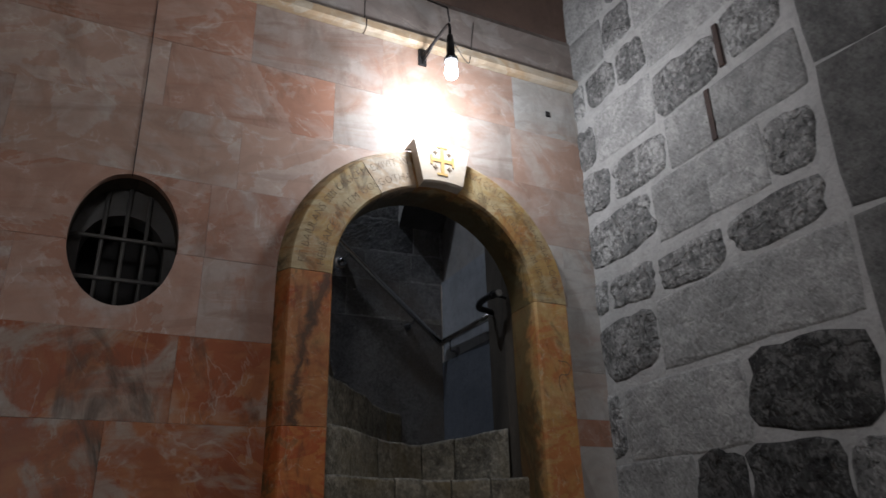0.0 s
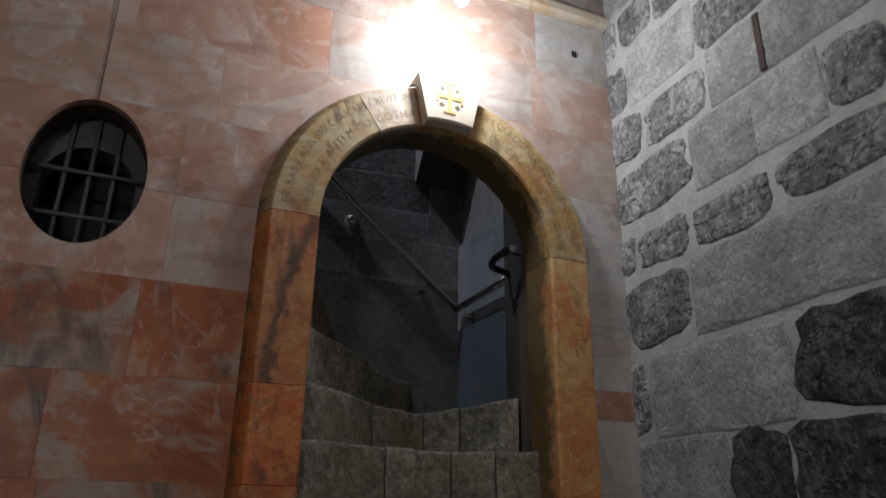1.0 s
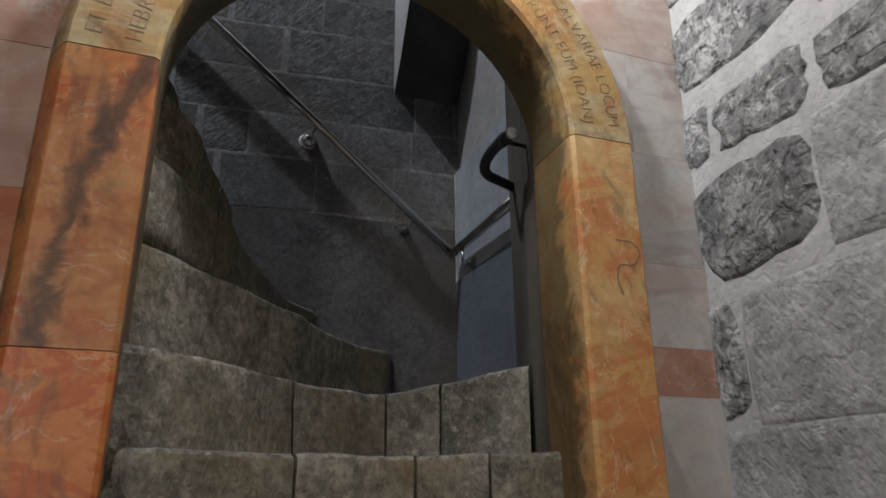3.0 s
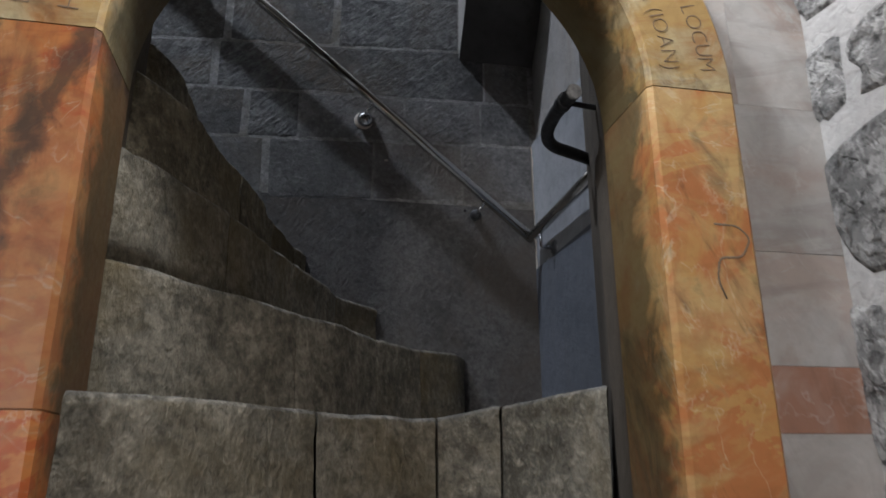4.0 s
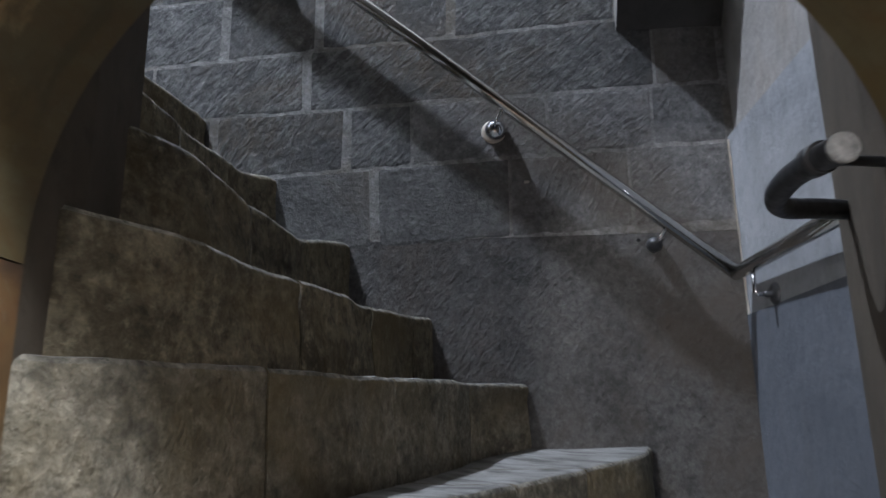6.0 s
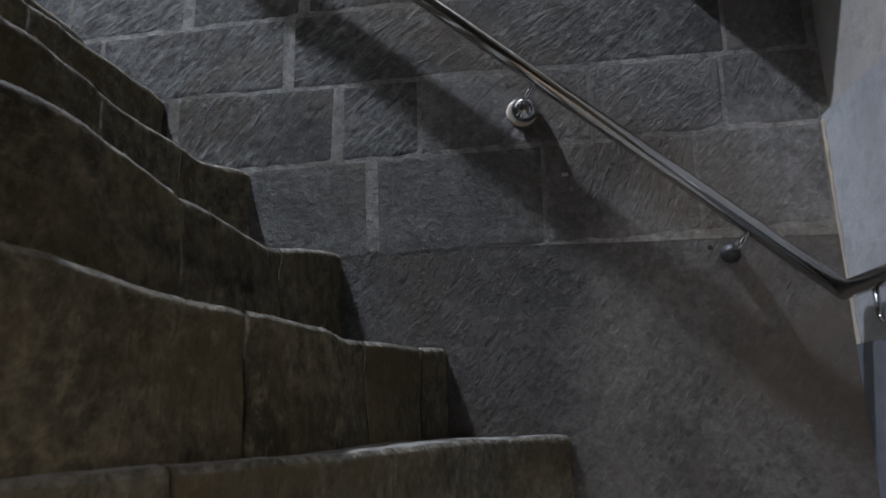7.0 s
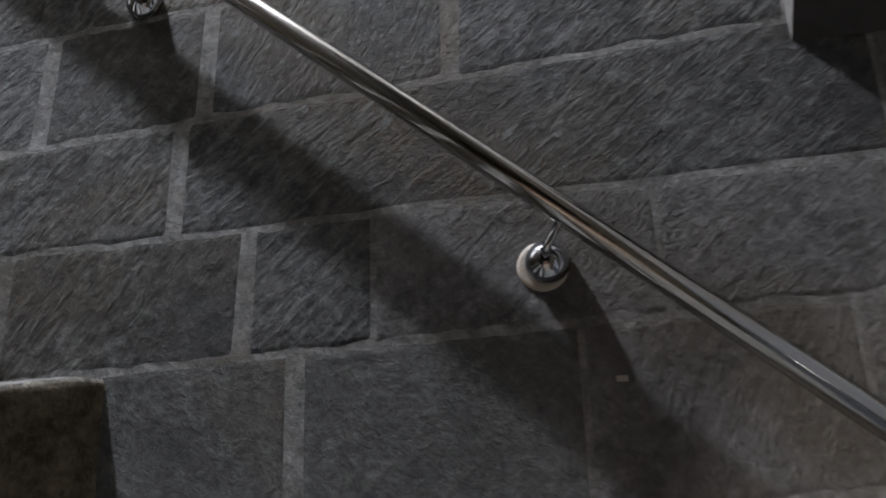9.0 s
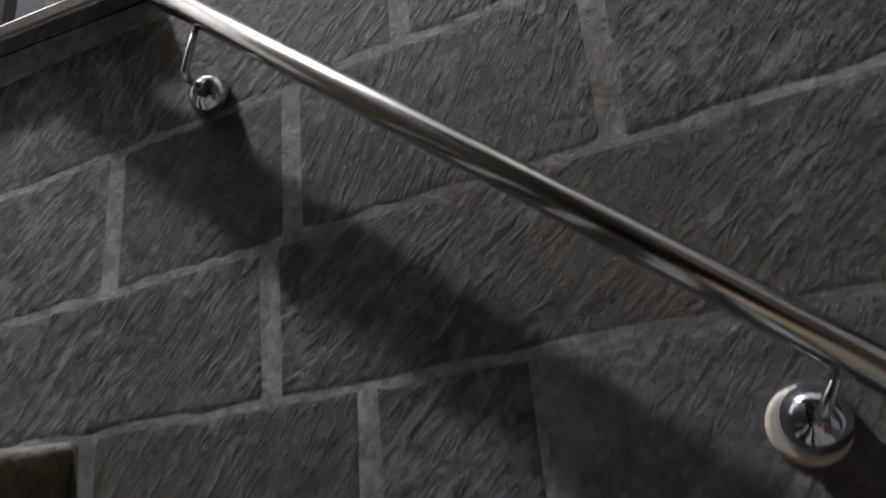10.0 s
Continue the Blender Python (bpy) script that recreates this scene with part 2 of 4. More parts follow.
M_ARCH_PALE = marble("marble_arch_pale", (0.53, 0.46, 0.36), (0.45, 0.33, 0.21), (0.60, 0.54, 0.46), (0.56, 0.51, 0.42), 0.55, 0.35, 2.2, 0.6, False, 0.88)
M_CORNICE = marble("stone_cornice", (0.30, 0.27, 0.25), (0.24, 0.20, 0.18), (0.42, 0.36, 0.30), (0.36, 0.33, 0.30), 0.5, 0.4)
M_MOULD = marble("cream_moulding", (0.50, 0.43, 0.33), (0.44, 0.32, 0.20), (0.58, 0.52, 0.44), (0.54, 0.49, 0.41), 0.5, 0.3, 1.5)
M_SMOOTH = rubble("stone_dressed", (0.25, 0.25, 0.245), (0.37, 0.367, 0.357), 60, 0.35, 0.3, 0.45, 0.28)
M_ROUGH = rubble("stone_rough", (0.15, 0.15, 0.148), (0.30, 0.298, 0.29), 42, 1.0, 0.6, 0.8)
M_DARK = rubble("stone_black", (0.022, 0.022, 0.022), (0.085, 0.084, 0.081), 40, 1.0, 0.8, 0.8)
M_PIER = rubble("pier_stone", (0.10, 0.099, 0.097), (0.17, 0.168, 0.163), 60, 0.3, 0.2, 0.4, 0.25)
M_MORTAR = rubble("mortar", (0.36, 0.355, 0.345), (0.46, 0.455, 0.445), 60, 0.25, 0.0, 0.2)
M_STEP = tooled("step_stone", (0.11, 0.097, 0.07), (0.33, 0.295, 0.225), 8, 0.69, (0.16, 0.12, 0.055), (7, 7, 3), 0.6)
M_STEP_OCHRE = tooled("step_stone_ochre", (0.075, 0.062, 0.037), (0.25, 0.21, 0.14), 4, 0.5, (0.13, 0.095, 0.04), (7, 7, 2.6), 0.7)
M_NOSE = tooled("pale_nosing", (0.12, 0.108, 0.085), (0.33, 0.305, 0.25), 20, 0.6, None, (10, 10, 6), 0.8)
M_STEP_GOLD = tooled("step_stone_golden", (0.13, 0.09, 0.034), (0.38, 0.27, 0.10), 8, 0.6, (0.20, 0.13, 0.045), (7, 7, 3), 0.8)
g = Graph("tread_stone")
stripes = g.noise(g.mapped(g.shifted(13.0), (2.2, 7.5, 2), (0, 0, 40)), 3.2, 5, 0.6, 0.5)
grain = g.noise(g.coord, 60, 6, 0.7)
tone = g.ramp(stripes, [(0.38, (0.055, 0.052, 0.046)), (0.46, (0.15, 0.145, 0.135)), (0.62, (0.25, 0.245, 0.232))])
M_TREAD = g.finish(g.mix(g.ramp(grain, [(0.3, (0.5,)), (0.52, (0,))]), tone, (0.10, 0.095, 0.085)), 0.6, 0, [(stripes, 0.4, 0.01), (grain, 0.4, 0.004)], 0.4)
M_BACK = tooled("stair_wall_stone", (0.07, 0.068, 0.067), (0.20, 0.197, 0.19), -38, 0.8, (0.125, 0.10, 0.07), (9.5, 9.5, 2.3), 0.65, grime=0.6)
M_BACK_FLAT = tooled("stair_wall_stone_flat", (0.085, 0.083, 0.08), (0.175, 0.171, 0.165), -38, 0.08, (0.13, 0.105, 0.075), (10, 10, 2.5), 0.3, 0.6)
M_BACK_LIT = tooled("stair_wall_stone_lit", (0.14, 0.134, 0.131), (0.255, 0.247, 0.24), -34, 0.69, (0.16, 0.14, 0.122), (9, 9, 2.4), 0.4, 0.5)
M_JOINT = tooled("stair_wall_mortar", (0.22, 0.213, 0.203), (0.34, 0.33, 0.315), -38, 0.15, (0.15, 0.12, 0.085), (6, 6, 4), 0.6, 0.5)
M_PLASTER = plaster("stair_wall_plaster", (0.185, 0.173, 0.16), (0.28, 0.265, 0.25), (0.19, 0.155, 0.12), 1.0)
M_BASE = tooled("stair_wall_foot", (0.085, 0.080, 0.075), (0.15, 0.142, 0.136), -40, 0.5, (0.115, 0.096, 0.08), (9, 9, 2.5), 0.45)
M_PALE = plaster("pale_plaster", (0.165, 0.169, 0.178), (0.27, 0.275, 0.287), (0.14, 0.14, 0.142), 1.0)
M_FOOT_BLUE = plaster("blue_grey_plaster", (0.06, 0.066, 0.078), (0.10, 0.108, 0.125), (0.07, 0.072, 0.077), 1.0)
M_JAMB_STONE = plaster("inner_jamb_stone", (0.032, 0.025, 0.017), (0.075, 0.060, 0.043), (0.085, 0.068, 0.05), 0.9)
M_BROWN = plaster("brown_plaster", (0.10, 0.065, 0.05), (0.15, 0.10, 0.08), (0.07, 0.05, 0.045), 0.4)
M_DIM = plaster("dim_plaster", (0.06, 0.057, 0.055), (0.11, 0.106, 0.102), (0.055, 0.048, 0.042), 0.6)
M_FLOOR = plaster("floor_stone", (0.16, 0.14, 0.12), (0.26, 0.23, 0.20), (0.18, 0.14, 0.10), 0.5)
M_STEEL = metal("polished_steel", (0.60, 0.58, 0.55), 0.12)
M_DULL = metal("tarnished_steel", (0.10, 0.10, 0.105), 0.35, 80, 0.8)
M_CHROME = metal("chrome", (0.62, 0.63, 0.65), 0.07)
M_IRON = metal("black_iron", (0.012, 0.012, 0.013), 0.38, 60, 0.0)
M_WROUGHT = metal("wrought_iron", (0.11, 0.106, 0.10), 0.45, 50, 0.3)
M_GOLD = metal("gold_inlay", (0.62, 0.40, 0.14), 0.35, 80, 0.0)
M_INK = metal("letter_paint", (0.17, 0.12, 0.075), 0.6, 80, 0.0)
M_TILE = plaster("brown_tile", (0.05, 0.036, 0.032), (0.085, 0.06, 0.052), (0.04, 0.03, 0.026), 0.4)
# near-black tone that stands in for unlit depth in openings and holes
M_VOID = plaster("unlit_void", (0.015, 0.014, 0.014), (0.03, 0.028, 0.027), (0.012, 0.011, 0.01), 0.3)
g = Graph("lamp_glow")
g.bsdf.inputs["Emission Color"].default_value = (1.0, 0.96, 0.9, 1)
g.bsdf.inputs["Emission Strength"].default_value = 60
M_GLOW = g.finish((0.9, 0.9, 0.88), 0.3)


# ---- building blocks ----
def mesh_of(name, bm, material, smooth=False):
    data = bpy.data.meshes.new(name)
    bmesh.ops.recalc_face_normals(bm, faces=bm.faces)
    bm.to_mesh(data)
    bm.free()
    if material:
        data.materials.append(material)
    if smooth:
        for p in data.polygons:
            p.use_smooth = True
    return data


def solid(name, bm, material, label="", category="", kind="", smooth=False, group=""):
    ob = new(name, mesh_of(name, bm, material, smooth))
    return tagged(ob, label, category, group, kind)


def thing(name, place, label, category, group="", kind=""):
    ob = new(name)
    ob.location = place
    ob.empty_display_size = 0.05
    return tagged(ob, label, category, group, kind)


def part(name, bm, material, parent, label="", smooth=False):
    ob = new(name, mesh_of(name, bm, material, smooth))
    ob.parent = parent
    ob.matrix_parent_inverse = Matrix.Translation(-parent.location) if parent.type == "EMPTY" else Matrix()
    return tagged(ob, label)


def box(bm, x0, x1, y0, y1, z0, z1, bevel=0.0):
    r = bmesh.ops.create_cube(bm, size=1)
    for v in r["verts"]:
        v.co = Vector(((x0 + x1) / 2 + v.co.x * (x1 - x0), (y0 + y1) / 2 + v.co.y * (y1 - y0), (z0 + z1) / 2 + v.co.z * (z1 - z0)))
    if bevel:
        edges = list({e for v in r["verts"] for e in v.link_edges})
        bmesh.ops.bevel(bm, geom=edges, offset=bevel, segments=2, affect="EDGES", profile=0.6)
    return bm


def boxed(*a, bevel=0.0):
    return box(bmesh.new(), *a, bevel=bevel)


def prism(bm, outline, z0, z1):
    """A plan outline drawn upwards from z0 to z1."""
    low = [bm.verts.new((x, y, z0)) for x, y in outline]
    top = [bm.verts.new((x, y, z1)) for x, y in outline]
    bm.faces.new(low)
    bm.faces.new(top)
    n = len(outline)
    for i in range(n):
        bm.faces.new((low[i], low[(i + 1) % n], top[(i + 1) % n], top[i]))
    return bm


def plate(bm, x0, x1, z0, z1, y0, y1, cell, outside):
    """An upright sheet from y0 to y1 with holes: outside(x, z) gives None for a kept point, else its nearest place on the hole's rim."""
    nx, nz = max(1, math.ceil((x1 - x0) / cell)), max(1, math.ceil((z1 - z0) / cell))
    put, gone = {}, set()
    for i in range(nx + 1):
        for k in range(nz + 1):
            p = (x0 + (x1 - x0) * i / nx, z0 + (z1 - z0) * k / nz)
            q = outside(*p)
            put[i, k] = p if q is None else (min(max(q[0], x0), x1), min(max(q[1], z0), z1))
            if q is not None:
                gone.add((i, k))
    front, back, rim = {}, {}, {}

    def at(store, key, y):
        if key not in store:
            store[key] = bm.verts.new((put[key][0], y, put[key][1]))
        return store[key]

    for i in range(nx):
        for k in range(nz):
            keys = [(i, k), (i + 1, k), (i + 1, k + 1), (i, k + 1)]
            if all(q in gone for q in keys):
                continue
            bm.faces.new([at(front, q, y0) for q in keys])
            bm.faces.new([at(back, q, y1) for q in reversed(keys)])
            for a, b in zip(keys, keys[1:] + keys[:1]):
                e = frozenset((a, b))
                rim[e] = None if e in rim else (a, b)
    for pair in rim.values():
        if pair:
            a, b = pair
            bm.faces.new((front[b], front[a], back[a], back[b]))
    return bm


def tube(bm, points, radius, sides=16, caps=True):
    """A round bar along a line of points."""
    pts = [Vector(p) for p in points]
    rings, side = [], None
    for i, p in enumerate(pts):
        d = (pts[min(i + 1, len(pts) - 1)] - pts[max(i - 1, 0)]).normalized()
        if side is None:
            side = d.orthogonal().normalized()
        side = (side - d * side.dot(d)).normalized()
        up = d.cross(side)
        rings.append([bm.verts.new(p + radius * (math.cos(a) * side + math.sin(a) * up)) for a in [2 * math.pi * k / sides for k in range(sides)]])
    for a, b in zip(rings, rings[1:]):
        for k in range(sides):
            f = bm.faces.new((a[k], a[(k + 1) % sides], b[(k + 1) % sides], b[k]))
            f.smooth = True
    if caps:
        bm.faces.new(rings[0][::-1])
        bm.faces.new(rings[-1])
    return bm


def lathe(bm, base, axis, profile, sides=24):
    """A turned shape: profile of (distance along axis, radius)."""
    axis = Vector(axis).normalized()
    u = axis.orthogonal().normalized()
    w = axis.cross(u)
    rings = [[bm.verts.new(Vector(base) + axis * h + r * (math.cos(t) * u + math.sin(t) * w)) for t in [2 * math.pi * k / sides for k in range(sides)]] for h, r in profile]
    for a, b in zip(rings, rings[1:]):
        for k in range(sides):
            bm.faces.new((a[k], a[(k + 1) % sides], b[(k + 1) % sides], b[k])).smooth = True
    bm.faces.new(rings[0][::-1])
    bm.faces.new(rings[-1])
    return bm


def bend(points, turns, each=6):
    """Rounds the corners of a line of points: turns gives the corner radius."""
    pts = [Vector(p) for p in points]
    out = [pts[0]]
    for a, b, c in zip(pts, pts[1:], pts[2:]):
        p, q = b + (a - b).normalized() * turns, b + (c - b).normalized() * turns
        out += [p.lerp(b, s).lerp(b.lerp(q, s), s) for s in [k / each for k in range(each + 1)]]
    return out + [pts[-1]]


# ---- the doorway wall ----
CX, SPRING, R_IN, R_OUT = 0.45, 2.5, 0.45, 0.617
OVAL_X, OVAL_Z, OVAL_A, OVAL_B = -0.727, 2.553, 0.176, 0.246


def in_arch(x, z, r):
    dx = x - CX
    if z < SPRING:
        return None if abs(dx) >= r else (CX + math.copysign(r, dx), z)
    d = math.hypot(dx, z - SPRING)
    return None if d >= r else (CX + dx * r / max(d, 1e-6), SPRING + (z - SPRING) * r / max(d, 1e-6))


def in_oval(x, z, grow=1.0):
    dx, dz = (x - OVAL_X) / (OVAL_A * grow), (z - OVAL_Z) / (OVAL_B * grow)
    d = math.hypot(dx, dz)
    return None if d >= 1 else (OVAL_X + dx / max(d, 1e-6) * OVAL_A * grow, OVAL_Z + dz / max(d, 1e-6) * OVAL_B * grow)


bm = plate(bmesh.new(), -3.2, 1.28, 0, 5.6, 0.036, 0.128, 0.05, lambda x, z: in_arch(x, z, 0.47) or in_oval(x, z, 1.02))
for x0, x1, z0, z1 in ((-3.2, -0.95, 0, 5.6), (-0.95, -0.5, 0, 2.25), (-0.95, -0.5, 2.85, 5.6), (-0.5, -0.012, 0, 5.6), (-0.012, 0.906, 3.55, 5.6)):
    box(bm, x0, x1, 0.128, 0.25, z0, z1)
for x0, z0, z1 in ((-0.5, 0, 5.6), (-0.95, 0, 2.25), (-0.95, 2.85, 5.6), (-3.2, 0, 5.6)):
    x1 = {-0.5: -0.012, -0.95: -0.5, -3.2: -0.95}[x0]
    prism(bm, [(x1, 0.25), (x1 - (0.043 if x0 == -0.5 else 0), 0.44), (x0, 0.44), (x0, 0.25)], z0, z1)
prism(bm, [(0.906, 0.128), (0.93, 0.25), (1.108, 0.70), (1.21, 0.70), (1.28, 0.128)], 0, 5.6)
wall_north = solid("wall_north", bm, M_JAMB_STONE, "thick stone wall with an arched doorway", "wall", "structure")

# near-black panel painted as the unlit depth of the window
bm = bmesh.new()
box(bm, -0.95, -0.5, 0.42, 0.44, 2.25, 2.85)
solid("window_back", bm, M_VOID, "near-black panel standing in for the oval window's unlit depth", "wall", "structure")

# ---- the side wall, the stairwell and the room ----
PIER_LEAN = 0.15
solid("wall_east", prism(bmesh.new(), [(1.291, 0.036), (1.291, -1.245), (1.291 + PIER_LEAN * 3.955, -5.2), (2.8, -5.2), (2.8, 0.036)], 0, 5.6), M_MORTAR, "rubble wall bedded in pale mortar", "wall", "structure")
solid("stair_wall_east", boxed(1.202, 1.5, 0.25, 1.7, 2.60, 3.13), M_PALE, "pale plaster band of the stairwell wall", "wall", "structure")
solid("stair_wall_east_foot", boxed(1.2, 1.5, 0.25, 1.7, 0, 2.60), M_FOOT_BLUE, "darker blue-grey foot of the stairwell wall", "wall", "structure")
solid("stair_wall_east_upper", boxed(1.222, 1.5, 0.25, 1.7, 3.13, 7.8), M_PLASTER, "dull plastered upper stairwell wall", "wall", "structure")
bm = boxed(-0.28, 1.225, 1.4575, 1.75, 2.846, 7.8)
box(bm, -3.2, -0.28, 1.4575, 1.75, 2.846, 3.955)
wall_stair = solid("stair_wall_north", bm, M_JOINT, "coursed stone stairwell wall, dark and tooled", "wall", "structure")
solid("stair_wall_base", boxed(-3.2, 1.225, 1.4578, 1.75, 0, 2.845), M_BASE, "smooth worn plaster at the foot of the stair wall", "wall", "structure")
# the gallery's unlit depth is painted as a near-black panel
solid("gallery_back", boxed(-3.2, -0.28, 2.2, 2.3, 3.955, 7.8), M_VOID, "near-black panel standing in for the gallery's unlit depth", "wall", "structure")
solid("stair_wall_west", boxed(-3.3, -3.2, 0.25, 2.3, 0, 7.8), M_PLASTER, "plain stairwell end wall", "wall", "structure")
solid("stair_ceiling", boxed(-3.3, 1.5, 0.25, 2.3, 7.8, 8.0), M_PLASTER, "plain stairwell ceiling", "ceiling", "structure")
solid("floor", boxed(-5, 2.8, -5.2, 2.3, -0.2, 0), M_FLOOR, "worn stone floor", "floor", "structure")
solid("wall_west", boxed(-5.2, -5, -5.2, 0.3, 0, 5.8), M_BROWN, "plain dark wall", "wall", "structure")
solid("wall_south", boxed(-5.2, 2.8, -5.4, -5.2, 0, 5.8), M_BROWN, "plain dark wall", "wall", "structure")
solid("wall_north_far", boxed(-5, -3.2, 0.0, 0.3, 0, 5.6), M_BROWN, "plain dark wall", "wall", "structure")
solid("wall_upper", boxed(-3.2, 1.305, 0.0, 0.034, 4.04, 5.6), M_BROWN, "brown plastered wall above the cornice", "wall", "structure")
solid("stair_wall_south_upper", boxed(-3.2, 1.222, 0.2, 0.25, 5.6, 7.8), M_PLASTER, "plain upper stairwell wall", "wall", "structure")
solid("ceiling", boxed(-5.2, 2.8, -5.4, 0.2, 5.6, 5.8), M_BROWN, "dark ceiling", "ceiling", "structure")

# haunch of the vault in the stairwell's corner
bm = bmesh.new()
ends = []
for x in (0.902, 1.222):
    ends.append([bm.verts.new((x, y, z)) for y, z in ((1.48, 3.495), (1.458, 3.495), (1.35, 3.635), (1.18, 3.93), (0.95, 4.6), (0.85, 7.8), (1.48, 7.8))])
for k in range(7):
    bm.faces.new((ends[0][k], ends[0][(k + 1) % 7], ends[1][(k + 1) % 7], ends[1][k]))
bm.faces.new(ends[0])
bm.faces.new(ends[1])
ob = solid("vault_haunch", bm, M_DIM, "plaster vault haunch, its shaded underside and lit side face painted in", "vault", "structure")
# shade is painted on the underside; the side facing the lamp stays pale
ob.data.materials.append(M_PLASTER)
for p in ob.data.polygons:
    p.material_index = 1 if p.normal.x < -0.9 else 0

# cornice over the marble
bm = bmesh.new()
profile = [(0.03, 3.712), (-0.028, 3.712), (-0.045, 3.722), (-0.045, 3.762), (-0.018, 3.782), (-0.018, 4.0), (0.0, 4.04), (0.03, 4.04)]
for x0, x1 in ((-3.2, -1.02), (-1.014, 0.118), (0.124, 1.296)):
    ends = [[bm.verts.new((x, y, z)) for y, z in profile] for x in (x0, x1)]
    n = len(profile)
    for k in range(n):
        bm.faces.new((ends[0][k], ends[0][(k + 1) % n], ends[1][(k + 1) % n], ends[1][k]))
    bm.faces.new(ends[0])
    bm.faces.new(ends[1])
ob = solid("cornice", bm, M_CORNICE, "grey stone band with a pale lower moulding", "cornice", "structure")
ob.data.materials.append(M_MOULD)
for p in ob.data.polygons:
    p.material_index = 1 if p.center.z < 3.78 else 0


# ---- steps ----
def along(line, s):
    """The point at the share s of a line's length."""
    pts = [Vector(p) for p in line]
    lens = [(b - a).length for a, b in zip(pts, pts[1:])]
    d = s * sum(lens)
    for a, b, n in zip(pts, pts[1:], lens):
        if d <= n:
            return a.lerp(b, d / n)
        d -= n
    return pts[-1]


def smooth_line(line, rounds=2):
    pts = [Vector(p) for p in line]
    for _ in range(rounds):
        out = [pts[0]]
        for a, b in zip(pts, pts[1:]):
            out += [a.lerp(b, 0.25), a.lerp(b, 0.75)]
        pts = out + [pts[-1]]
    return pts


def stair_step(edge, after, z, low, joints, seed, label):
    """One step: stones side by side under the worn edge, each reaching back below the next step."""
    edge, after = smooth_line(edge), smooth_line(after)
    mid = along(edge, 0.5)
    step = thing("stair_step", (mid.x, mid.y, low), label, "step", "winding stone steps")
    cuts = [0.0, *joints, 1.0]
    for j, (a, b) in enumerate(zip(cuts, cuts[1:])):
        bm = bmesh.new()
        n = max(6, round((b - a) * 44))
        gap = 0.0035
        rows = []
        for i in range(n + 1):
            s = a + (b - a) * i / n
            p, q = along(edge, s), along(after, s)
            t = (along(edge, min(1, s + 0.02)) - along(edge, max(0, s - 0.02))).normalized()
            if i == 0 and j:
                p, q = p + t * gap, q + t * gap
            if i == n and b < 1:
                p, q = p - t * gap, q - t * gap
            out = Vector((t.y, -t.x, 0)).normalized()
            zz = z + p.z
            back = q - out * 0.05
            near = -0.0012 if i in (0, n) else 0.0
            wear = 0.008 * noise.noise(Vector((p.x * 7 + seed, p.y * 7, z))) + 0.003 * noise.noise(Vector((p.x * 34 + seed, p.y * 34, z)))
            prof = [(0.004, low - 0.05), (0.003, low + 0.015), (0.001, low + 0.06), (0.0, low + 0.4 * (zz - low)), (-0.002, low + 0.7 * (zz - low)), (0.0, zz - 0.02), (-0.002, zz - 0.009), (-0.008, zz - 0.002), (-0.02, zz)]
            col = []
            for k, (o, h) in enumerate(prof):
                rough = 0.005 * noise.noise(Vector((p.x * 18 + seed, p.y * 18, h * 18)))
                d = p + out * (o + near + rough + (wear if k > 3 else wear * 0.4))
                col.append(bm.verts.new((d.x, d.y, h + (wear * 0.7 if k > 4 else 0))))
            m = p.lerp(back, 0.5)
            col.append(bm.verts.new((m.x, m.y, zz + wear * 0.5 - 0.003)))
            col.append(bm.verts.new((back.x, back.y, zz + 0.002)))
            col.append(bm.verts.new((back.x, back.y, low - 0.05)))
            rows.append(col)
        for c, d in zip(rows, rows[1:]):
            for k in range(len(c)):
                f = bm.faces.new((c[k], d[k], d[(k + 1) % len(c)], c[(k + 1) % len(c)]))
                f.smooth = True
                if 7 <= k <= 9:
                    f.material_index = 1
                elif k == 6:
                    f.material_index = 2
        for end in (bm.faces.new(rows[0]), bm.faces.new(rows[-1])):
            for e in end.edges:
                e.smooth = False
        # upper steps are ochre stone, kept darker to carry their shade as well
        ob = part("stone", bm, M_STEP_OCHRE if z > 2.5 else M_STEP_GOLD if z == 1.605 and j == 2 else M_STEP, step)
        ob.data.materials.append(M_TREAD)
        ob.data.materials.append(M_NOSE)
    return step


